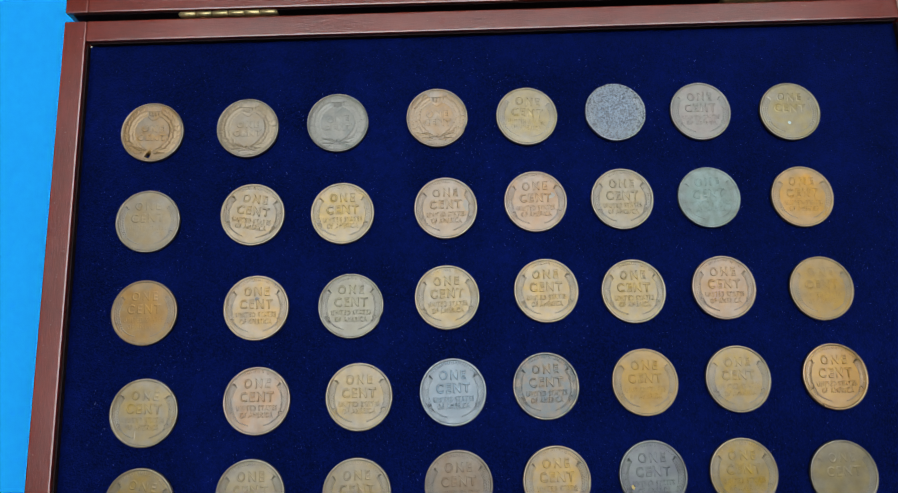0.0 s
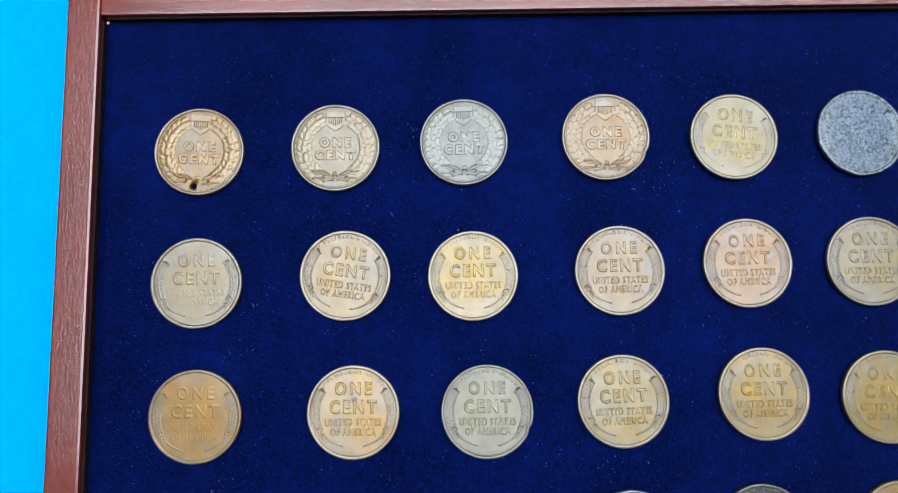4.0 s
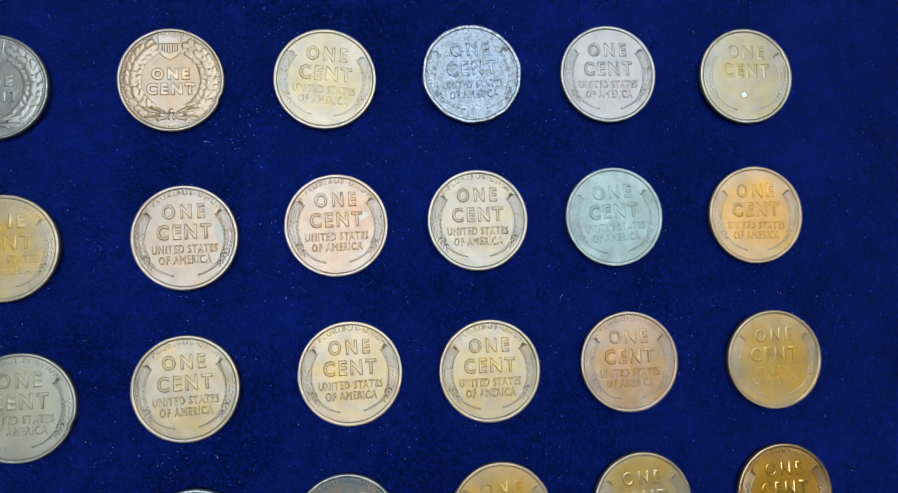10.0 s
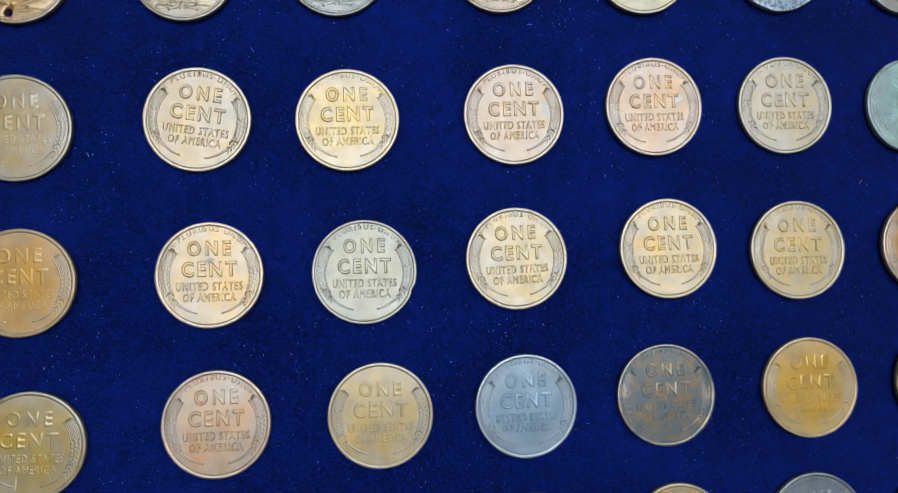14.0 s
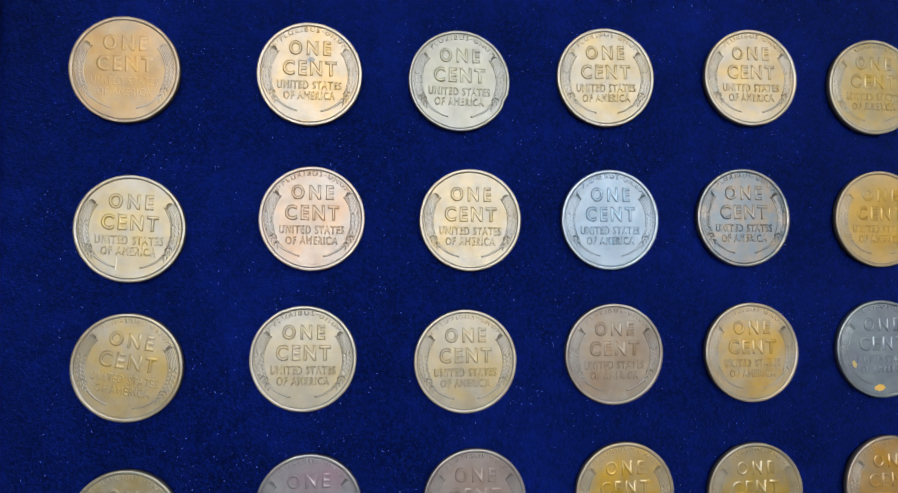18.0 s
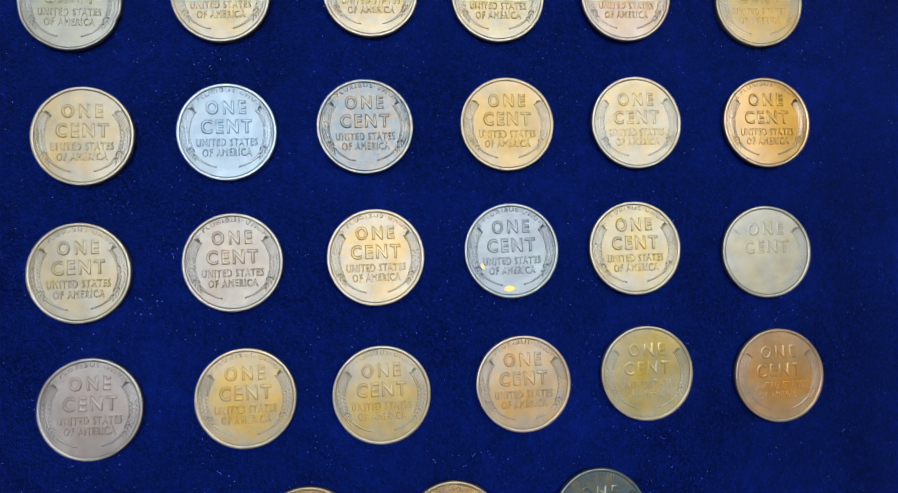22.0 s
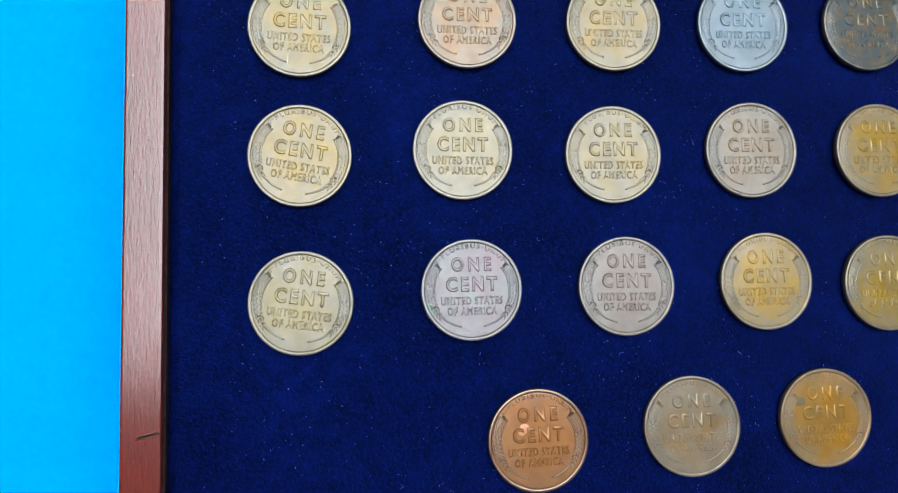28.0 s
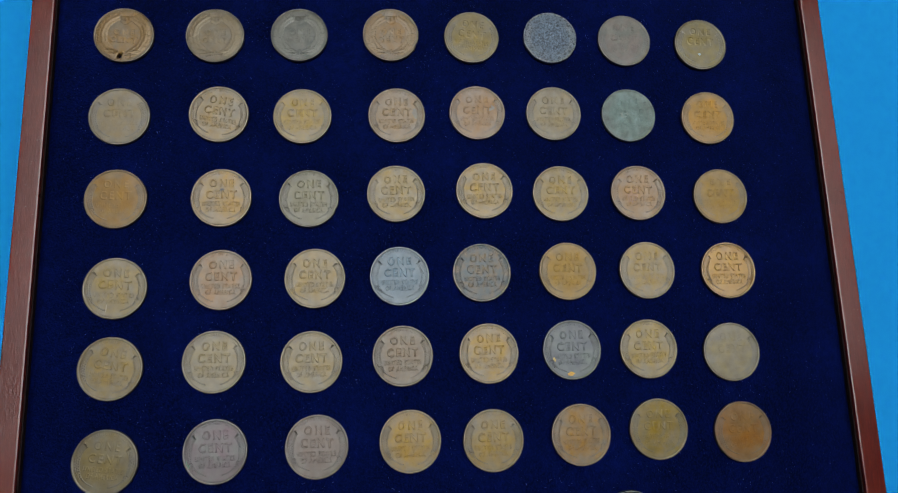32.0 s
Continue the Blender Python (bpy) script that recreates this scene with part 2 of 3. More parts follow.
# ---- the room ----
TABLE_Z = -0.034
ROOM = (-1.9, 2.1, -1.9, 2.1, TABLE_Z - 0.78, 1.62)
x0, x1, y0, y1, z0, z1 = ROOM
for name, size, centre, material in (
    ("floor", (x1 - x0, y1 - y0, 0.1), ((x0 + x1) / 2, (y0 + y1) / 2, z0 - 0.05), FLOORING),
    ("ceiling", (x1 - x0, y1 - y0, 0.1), ((x0 + x1) / 2, (y0 + y1) / 2, z1 + 0.05), PLASTER),
    ("wall_east", (0.1, y1 - y0, z1 - z0), (x1 + 0.05, (y0 + y1) / 2, (z0 + z1) / 2), PAINT),
    ("wall_west", (0.1, y1 - y0, z1 - z0), (x0 - 0.05, (y0 + y1) / 2, (z0 + z1) / 2), PAINT),
    ("wall_north", (x1 - x0, 0.1, z1 - z0), ((x0 + x1) / 2, y1 + 0.05, (z0 + z1) / 2), PAINT),
    ("wall_south", (x1 - x0, 0.1, z1 - z0), ((x0 + x1) / 2, y0 - 0.05, (z0 + z1) / 2), PAINT),
):
    tagged(new(name, mesh_of(name, box(size, centre), material, False)), "plain painted " + name.split("_")[0], name.split("_")[0], "", "structure")

for lx, ly, LW, LD in ((-0.12, 0.33, 1.24, 1.14), (0.81, 0.42, 0.52, 0.98)):
    lamp = thing("ceiling_light", "large white rectangular ceiling light panel, switched on", "ceiling light", pose(lx, ly, z1), "ceiling lights")
    for sx, sy, px, py in ((LW + 0.06, 0.03, 0, LD / 2 + 0.015), (LW + 0.06, 0.03, 0, -LD / 2 - 0.015), (0.03, LD, LW / 2 + 0.015, 0), (0.03, LD, -LW / 2 - 0.015, 0)):
        part("frame", box((sx, sy, 0.05), (px, py, -0.025), 0.003), WHITE, lamp)
    part("diffuser", box((LW, LD, 0.006), (0, 0, -0.035)), DIFFUSER, lamp, "glowing white diffuser")

table = thing("table", "table with a plain bright blue cloth laid over it", "table", pose(0, 0, TABLE_Z))
part("tabletop", box((1.4, 1.1, 0.025), (0, 0.05, -0.0155), 0.004), FLOORING, table)
for lx in (-0.62, 0.62):
    for ly in (-0.42, 0.52):
        part("leg", box((0.05, 0.05, 0.752), (lx, ly, -0.404), 0.004), FLOORING, table)


def tablecloth():
    bm = bmesh.new()
    nx, ny = 60, 48
    grid = []
    for j in range(ny + 1):
        row = []
        for i in range(nx + 1):
            x, y = -0.69 + 1.38 * i / nx, -0.49 + 1.08 * j / ny
            far = max(0.0, max(abs(x), abs(y - 0.05)) - 0.24)
            row.append(bm.verts.new((x, y, 0.0 + 0.004 * far * (1 + noise.noise((x * 7, y * 7, 0))))))
        grid.append(row)
    for j in range(ny):
        for i in range(nx):
            bm.faces.new((grid[j][i], grid[j][i + 1], grid[j + 1][i + 1], grid[j + 1][i]))
    made = bmesh.ops.extrude_face_region(bm, geom=bm.faces[:])
    for v in made["geom"]:
        if isinstance(v, bmesh.types.BMVert):
            v.co.z -= 0.003
    bmesh.ops.recalc_face_normals(bm, faces=bm.faces)
    return bm


cloth = new("tablecloth", mesh_of("tablecloth", tablecloth(), CLOTH))
cloth.location = (0, 0, TABLE_Z)
tagged(cloth, "smooth bright sky-blue cloth lying flat under the case", "tablecloth")


# ---- the display case ----
BOX_TURN = -0.4
TOP_Z, PAD_Z = 1.0 * MM, -1.62 * MM
IN_X0, IN_X1, IN_Y0, IN_Y1 = -111.4 * MM, 148.2 * MM, -117.0 * MM, 112.3 * MM
RAIL = 7.0 * MM
case = thing("display_case", "open mahogany-stained wooden coin case with a blue velvet bed", "display case", pose(0, 0, TABLE_Z, 0, 0, BOX_TURN))
low = -TABLE_Z
rail_h = TOP_Z - TABLE_Z - 0.001


def rail(sx, sy, cx, cy, material, parent, top=TOP_Z, height=rail_h):
    return part("rail", box((sx, sy, height), (cx, cy, low + top - height / 2), 0.0005, 2), material, parent, "reddish mahogany rail", False)


mid_x, mid_y = (IN_X0 + IN_X1) / 2, (IN_Y0 + IN_Y1) / 2
rail(RAIL, IN_Y1 - IN_Y0 + 2 * RAIL, IN_X0 - RAIL / 2, mid_y, WOOD_Y, case)
rail(RAIL, IN_Y1 - IN_Y0 + 2 * RAIL, IN_X1 + RAIL / 2, mid_y, WOOD_Y, case)
rail(IN_X1 - IN_X0, RAIL, mid_x, IN_Y1 + RAIL / 2, WOOD_X, case)
rail(IN_X1 - IN_X0, RAIL, mid_x, IN_Y0 - RAIL / 2, WOOD_X, case)
part("bottom_panel", box((IN_X1 - IN_X0 - 0.0004, IN_Y1 - IN_Y0 - 0.0004, 0.004), (mid_x, mid_y, 0.0032)), WOOD_X, case)


def pad(w, d, cx, cy, top, thick, name, parent):
    """A soft velvet pad with rounded edges and a slightly uneven top."""
    bm = bmesh.new()
    nx, ny = 130, 116
    verts = []
    for j in range(ny + 1):
        for i in range(nx + 1):
            x, y = (i / nx - 0.5) * w, (j / ny - 0.5) * d
            inner = min(w / 2 - abs(x), d / 2 - abs(y))
            dip = 0.0002 * max(0.0, 1 - inner / 0.0022) ** 2
            verts.append(bm.verts.new((cx + x, cy + y, top - dip + 0.00007 * noise.noise((x * 90, y * 90, 1.7)))))
    for j in range(ny):
        for i in range(nx):
            a = j * (nx + 1) + i
            bm.faces.new((verts[a], verts[a + 1], verts[a + nx + 2], verts[a + nx + 1]))
    rim = [e for e in bm.edges if e.is_boundary]
    made = bmesh.ops.extrude_edge_only(bm, edges=rim)
    for v in made["geom"]:
        if isinstance(v, bmesh.types.BMVert):
            v.co.z = top - thick
    return part(name, bm, VELVET, parent, "deep blue velvet bed", True)


pad(IN_X1 - IN_X0 - 0.0010, IN_Y1 - IN_Y0 - 0.0010, mid_x, mid_y, low + PAD_Z, 0.020, "velvet_bed", case)
# Lining strips; their darkened brown also paints the shade line along the bed.
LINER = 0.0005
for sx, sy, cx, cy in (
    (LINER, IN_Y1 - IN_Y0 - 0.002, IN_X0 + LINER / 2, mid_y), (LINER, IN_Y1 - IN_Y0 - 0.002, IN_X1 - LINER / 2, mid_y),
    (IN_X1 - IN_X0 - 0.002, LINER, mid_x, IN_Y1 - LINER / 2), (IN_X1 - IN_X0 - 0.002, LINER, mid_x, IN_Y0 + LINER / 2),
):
    part("lining", box((sx, sy, 0.012), (cx, cy, low + TOP_Z - 0.0012 - 0.006)), SHADE_BROWN, case, "brown inner lining, darkened for the shade beside the rail")

part("bare_corner", box((0.0006, 0.0005, 0.0004), (IN_X0 + 0.0009, IN_Y1 - 0.0008, low + PAD_Z + 0.0003), 0.00015), PALE, case, "pale bare corner of the velvet backing")

# an old gouge across the inner edge of the west rail
def gouge(length, width, depth):
    """A ragged split: two raised splintered lips on either side of a slit."""
    bm = bmesh.new()
    rnd = random.Random(5)
    for side in (-1, 1):
        rows = []
        for k in range(9):
            u = (k / 8 - 0.5) * length
            w = width * (0.25 + 0.75 * math.sin(math.pi * (0.1 + 0.9 * k / 8))) * rnd.uniform(0.8, 1.2)
            rows.append([bm.verts.new((u, side * (q * w + 0.00004), h * depth)) for q, h in ((0.2, -0.2), (0.3, 1.0), (0.6, 0.8), (1.0, -0.2))])
        for a, b in zip(rows, rows[1:]):
            for k in range(3):
                bm.faces.new((a[k], a[k + 1], b[k + 1], b[k]))
    bmesh.ops.recalc_face_normals(bm, faces=bm.faces)
    return bm


split = part("gouge", gouge(0.0042, 0.0005, 0.0003), PALE_WOOD, case, "short split gouge with pale splintered lips")
split.matrix_basis = pose(IN_X0 - 0.0022, -0.0765, low + TOP_Z, 0, 0, 13)
slit = part("gouge", box((0.0036, 0.00036, 0.00020), (0.0001, 0, 0.00004)), SHADE_BROWN, case, "dark slit of the gouge")
slit.matrix_basis = split.matrix_basis.copy()

# the lid, swung open flat behind the case
GAP = 3.0 * MM
LID_Y0 = IN_Y1 + RAIL + GAP
LID_D = IN_Y1 - IN_Y0 + 2 * RAIL
lid = new("lid")
lid.parent = case
tagged(lid, "open lid lying back flat, lined with blue velvet")
LID_TOP = TOP_Z
rail(RAIL, LID_D, IN_X0 - RAIL / 2, LID_Y0 + LID_D / 2, WOOD_Y, lid, LID_TOP)
rail(RAIL, LID_D, IN_X1 + RAIL / 2, LID_Y0 + LID_D / 2, WOOD_Y, lid, LID_TOP)
rail(IN_X1 - IN_X0, RAIL, mid_x, LID_Y0 + RAIL / 2, WOOD_X, lid, LID_TOP)
rail(IN_X1 - IN_X0, RAIL, mid_x, LID_Y0 + LID_D - RAIL / 2, WOOD_X, lid, LID_TOP)
pad(IN_X1 - IN_X0 - 0.004, LID_D - 2 * RAIL - 0.001, mid_x + 0.0015, LID_Y0 + LID_D / 2, low + LID_TOP - 0.001, 0.02, "velvet_lining", lid)


def barrel(radius, length, centre, segments=14):
    bm = bmesh.new()
    bmesh.ops.create_cone(bm, cap_ends=True, segments=segments, radius1=radius, radius2=radius, depth=length, matrix=Matrix.Translation(centre) @ pose(0, 0, 0, 0, 90, 0))
    bmesh.ops.bevel(bm, geom=[e for e in bm.edges if len(e.link_faces) == 2 and e.calc_face_angle() > 1.0], offset=radius * 0.18, segments=1, affect="EDGES")
    return bm


def hinge(cx, length):
    h = new("hinge")
    h.parent = case
    h.location = (cx, IN_Y1 + RAIL + GAP / 2, low + TOP_Z - 0.0006)
    tagged(h, "small aged brass piano hinge")
    n = 6
    for k in range(n):
        step = length / n
        part("knuckle", barrel(0.0010, step * 0.97, (-length / 2 + step * (k + 0.5), 0, 0)), BRASS, h, "", True)
    part("pin", barrel(0.0006, length + 0.0008, (0, 0, 0), 8), BRASS, h, "", True)
    for side in (-1, 1):
        part("leaf", box((length, 0.0006, 0.008), (0, side * (GAP / 2 - 0.0004), -0.0052)), BRASS, h)


# Added dark strips: the shade between case and lid, put into colour.
for side in (-1, 1):
    strip = part("gap_shade", box((IN_X1 - IN_X0 + 2 * RAIL - 0.004, 0.0003, 0.018), (mid_x, IN_Y1 + RAIL + GAP / 2 + side * (GAP / 2 - 0.0001), low + TOP_Z - 0.0102)), SHADE_BROWN, case, "dark strip standing in for the shade in the hinge gap")


def corner_fillet(cx, cy, sx, sy, radius, top, height):
    """A concave quarter-round block that fills a corner."""
    bm = bmesh.new()
    arc = [(cx + sx * radius * (1 - math.cos(math.pi / 2 * k / 8)), cy + sy * radius * (1 - math.sin(math.pi / 2 * k / 8))) for k in range(9)]
    outline = [(cx, cy)] + arc
    up, down = ([bm.verts.new((x, y, z)) for x, y in outline] for z in (top, top - height))
    for k in range(1, 9):
        bm.faces.new((up[0], up[k], up[k + 1]))
        bm.faces.new((down[0], down[k], down[k + 1]))
        bm.faces.new((up[k], up[k + 1], down[k + 1], down[k]))
    bmesh.ops.recalc_face_normals(bm, faces=bm.faces)
    return bm


for sx, cx in ((1, IN_X0 - 0.0002), (-1, IN_X1 + 0.0002)):
    for sy, cy in ((1, LID_Y0 + RAIL - 0.0002), (-1, LID_Y0 + LID_D - RAIL + 0.0002)):
        part("corner_block", corner_fillet(cx, cy, sx, sy, 0.008, low + LID_TOP - 0.0003, 0.02), WOOD_X, lid)

hinge(-67.0 * MM, 30.5 * MM)
hinge(106.6 * MM, 28.5 * MM)

# ---- coins ----


def lathe(profile, segments=72, wobble=0.0, seed=0.0, notch=None):
    """A surface turned round z from (radius, height) pairs, from the centre below to the centre above."""
    bm = bmesh.new()
    rings = []
    for r, z in profile:
        if r == 0:
            rings.append([bm.verts.new((0, 0, z))])
            continue
        ring = []
        for k in range(segments):
            a = 2 * math.pi * k / segments
            q = r * (1 + wobble * noise.noise((3 * math.cos(a), 3 * math.sin(a), seed)))
            if notch and r > 0.85 * R:
                q -= notch[1] * math.exp(-((((a - radians(notch[0]) + math.pi) % (2 * math.pi)) - math.pi) / 0.07) ** 2)
            ring.append(bm.verts.new((q * math.cos(a), q * math.sin(a), z)))
        rings.append(ring)
    for a, b in zip(rings, rings[1:]):
        for k in range(segments):
            m = (k + 1) % segments
            if len(a) == 1:
                bm.faces.new((a[0], b[m], b[k]))
            elif len(b) == 1:
                bm.faces.new((a[k], a[m], b[0]))
            else:
                bm.faces.new((a[k], a[m], b[m], b[k]))
    return bm


def blank(wobble=0.0, seed=0.0, notch=None):
    """The coin's disc up to its field."""
    return lathe([(0, -THICK), (0.93 * R, -THICK), (0.985 * R, -THICK + 0.12 * MM), (0.985 * R, FIELD - 0.05 * MM), (0.975 * R, FIELD), (0.9 * R, FIELD), (0.6 * R, FIELD - 0.015 * MM), (0.3 * R, FIELD - 0.01 * MM), (0, FIELD)], 72, wobble, seed, notch)


def rim_ring(wobble=0.0, seed=0.0, notch=None, width=0.03):
    return lathe([(0.975 * R, -THICK + 0.15 * MM), (R, -THICK + 0.25 * MM), (R, -0.12 * MM), (0.992 * R, -0.03 * MM), (0.98 * R, 0), ((0.985 - width) * R, 0), ((0.965 - width) * R, -0.03 * MM), ((0.95 - width) * R, FIELD - 0.02 * MM)], 96, wobble, seed, notch)


def lettering(text, width, height, depth, weight=0.0, spacing=1.0, bevel=0.065):
    """Raised letters centred on the origin, as numpy vertices and faces."""
    curve = bpy.data.curves.new("letters", "FONT")
    curve.body, curve.align_x, curve.align_y = text, "CENTER", "CENTER"
    curve.extrude, curve.bevel_depth, curve.bevel_resolution, curve.resolution_u = 0.004, bevel, 2, 3
    curve.offset, curve.space_character = weight - 0.035, spacing
    ob = bpy.data.objects.new("letters", curve)
    scene.collection.objects.link(ob)
    bpy.context.view_layer.update()
    data = bpy.data.meshes.new_from_object(ob.evaluated_get(bpy.context.evaluated_depsgraph_get()))
    bpy.data.objects.remove(ob)
    bpy.data.curves.remove(curve)
    v = np.empty(len(data.vertices) * 3)
    data.vertices.foreach_get("co", v)
    v = v.reshape(-1, 3)
    lo, hi = v.min(0), v.max(0)
    v = (v - (lo + hi) / 2) / (hi - lo) * (width, height, 1.0)
    rise = 1 - np.sqrt(np.clip(1 - np.clip(v[:, 2] / 0.5, 0, 1) ** 2, 0, 1))
    v[:, 2] = depth * rise * (1.5 - 0.5 * rise * rise)
    faces = [tuple(p.vertices) for p in data.polygons]
    bpy.data.meshes.remove(data)
    return v, faces


def letters_mesh(name, lines, material, arc=None):
    """One mesh of lines of (text, x, y, width, height, depth, weight, spacing); on an arc, y is the radius."""
    data, verts, faces = bpy.data.meshes.new(name), [], []
    for text, x, y, w, h, depth, weight, spacing in lines:
        v, f = lettering(text, w * R, h * R, depth * MM, weight, spacing)
        if arc:
            angle = math.pi / 2 - v[:, 0] / (y * R)
            radius = y * R + v[:, 1]
            v = np.stack([radius * np.cos(angle), radius * np.sin(angle), v[:, 2]], 1)
        else:
            v = v + (x * R, y * R, 0)
        v[:, 2] += FIELD - 0.006 * MM
        start = len(verts)
        verts += v.tolist()
        faces += [tuple(start + k for k in q) for q in f]
    data.from_pydata(verts, [], faces)
    data.materials.append(material)
    for p in data.polygons:
        p.use_smooth = True
    return data


def blob(bm, x, y, length, width, height, angle, base=FIELD, segs=8):
    """A low seed or leaf shape lying on the field."""
    top = bm.verts.new((x, y, base + height))
    c, s = math.cos(angle), math.sin(angle)
    outer, ridge = [], []
    for k in range(segs):
        a = 2 * math.pi * k / segs
        for ring, q, h in ((outer, 1.0, -0.01 * MM), (ridge, 0.62, 0.75 * height)):
            u, w = q * length * math.cos(a), q * width * math.sin(a)
            ring.append(bm.verts.new((x + u * c - w * s, y + u * s + w * c, base + h)))
    for k in range(segs):
        m = (k + 1) % segs
        bm.faces.new((outer[k], outer[m], ridge[m], ridge[k]))
        bm.faces.new((ridge[k], ridge[m], top))


def ribbon(bm, points, widths, height, base=FIELD):
    """A low rounded strip along a line of points."""
    rows = []
    for k, (x, y) in enumerate(points):
        ax, ay = points[max(k - 1, 0)]
        bx, by = points[min(k + 1, len(points) - 1)]
        far = math.hypot(bx - ax, by - ay) or 1.0
        nx, ny, w = -(by - ay) / far, (bx - ax) / far, widths[k]
        rows.append([bm.verts.new((x + nx * w * q, y + ny * w * q, base + h)) for q, h in ((-1, -0.01 * MM), (-0.6, 0.8 * height), (0, height), (0.6, 0.8 * height), (1, -0.01 * MM))])
    for a, b in zip(rows, rows[1:]):
        for k in range(4):
            bm.faces.new((a[k], a[k + 1], b[k + 1], b[k]))
    for row in (rows[0], rows[-1]):
        bm.faces.new(row)


def polar(radius, degrees):
    return radius * R * math.cos(radians(degrees)), radius * R * math.sin(radians(degrees))


def wheat_ear(side):
    """An ear of wheat with its beard, grains and curved stalk."""
    bm = bmesh.new()

    def at(radius, degrees):
        x, y = polar(radius, degrees)
        return (x if side < 0 else -x), y

    steps = 14
    full = [math.sqrt(max(0.0, math.sin(math.pi * (0.10 + 0.55 * k / steps)))) for k in range(steps + 1)]
    ribbon(bm, [at(0.822, 143 + 62 * k / steps) for k in range(steps + 1)], [R * 0.092 * q * (1 - 0.35 * (k / steps) ** 3) for k, q in enumerate(full)], 0.058 * MM)
    for off in (-0.058, -0.03, 0.0, 0.03, 0.058):
        ribbon(bm, [at(0.822 + off * (1 - 0.1 * k / 8), 145 + (31 - 60 * abs(off)) * k / 8) for k in range(9)], [R * 0.010] * 9, 0.082 * MM)
    ribbon(bm, [at(0.728 + 0.0020 * k, 144 + 6.0 * k) for k in range(12)], [R * 0.013] * 12, 0.088 * MM)
    ribbon(bm, [at(0.915 - 0.0035 * k, 146 + 5.5 * k) for k in range(12)], [R * 0.010] * 12, 0.070 * MM)
    for k in range(9):
        d = 174 + 5.6 * k
        narrow = 1 - 0.06 * k
        for lane, off in ((-0.066, 2.0), (0.0, 0.0), (0.066, 2.0)):
            x, y = at(0.822 - 0.001 * k + lane * narrow, d + off)
            turn = radians(d + 90 - lane * 360)
            blob(bm, x, y, 0.050 * R, 0.027 * R * narrow, 0.110 * MM, turn if side < 0 else math.pi - turn)
    ribbon(bm, [at(0.80 - 0.005 * k, 214 + 4.3 * k) for k in range(10)], [R * (0.026 - 0.0013 * k) for k in range(10)], 0.092 * MM)
    return bm


def leaf():
    """A pointed leaf of unit length with a raised midrib and a scalloped edge, lying along x."""
    bm = bmesh.new()
    steps = 6
    rows = []
    for k in range(steps + 1):
        u, w = -1 + 2 * k / steps, math.sin(math.pi * (0.08 + 0.88 * k / steps)) ** 0.8 * (1.12 if k % 2 else 0.88)
        rows.append([bm.verts.new((0.1 * R * u, 0.06 * R * q * w, FIELD + 0.102 * MM * h)) for q, h in ((-1, -0.05), (-0.72, 0.85), (-0.12, 0.82), (0, 1.0), (0.12, 0.82), (0.72, 0.85), (1, -0.05))])
    for a, b in zip(rows, rows[1:]):
        for k in range(6):
            bm.faces.new((a[k], a[k + 1], b[k + 1], b[k]))
    bm.faces.new(rows[0])
    bm.faces.new(rows[-1])
    return bm


def wreath_side(side):
    """The stem band of half a wreath."""
    bm = bmesh.new()
    line = [polar(0.725, 112 + 140 * k / 24) for k in range(25)]
    ribbon(bm, [(x if side < 0 else -x, y) for x, y in line], [R * (0.07 + 0.065 * math.sin(math.pi * k / 24)) for k in range(25)], 0.050 * MM)
    return bm


def wreath_leaves(side):
    """Where the leaves of half a wreath lie: place, turn, length, width and height."""
    rnd, out = random.Random(7 + side), []

    def put(radius, d, length, width, lean, height):
        x, y = polar(radius, d)
        turn = radians(d + 90 + lean)
        if side > 0:
            x, turn = -x, math.pi - turn
        out.append((x, y, turn, length * R, width * R, height * MM))

    for k in range(13):
        d = 114 + 10.2 * k
        put(0.615, d + rnd.uniform(-2, 2), 0.095, 0.078, 150 + rnd.uniform(-14, 14), rnd.uniform(0.070, 0.085))
        put(0.815, d + 5 + rnd.uniform(-2, 2), 0.105, 0.085, 212 + rnd.uniform(-14, 14), rnd.uniform(0.070, 0.085))
        put(0.715, d + 2.5, 0.115, 0.095, 180 + rnd.uniform(-18, 18), rnd.uniform(0.08, 0.10))
    put(0.70, 238, 0.18, 0.05, 196, 0.117)
    put(0.63, 247, 0.17, 0.045, 178, 0.111)
    put(0.77, 252, 0.15, 0.04, 190, 0.104)
    put(0.81, 241, 0.12, 0.035, 215, 0.098)
    return out


def bow(tails=True):
    bm = bmesh.new()
    blob(bm, 0, -0.60 * R, 0.06 * R, 0.05 * R, 0.102 * MM, 0)
    for side in (-1, 1) if tails else ():
        ribbon(bm, [(side * R * (0.03 + 0.05 * k), R * (-0.64 - 0.035 * k - 0.02 * math.sin(k))) for k in range(6)], [R * 0.028] * 6, 0.108 * MM)
        ribbon(bm, [(side * R * 0.02 * k, R * (-0.64 - 0.045 * k)) for k in range(4)], [R * 0.022] * 4, 0.096 * MM)
    return bm


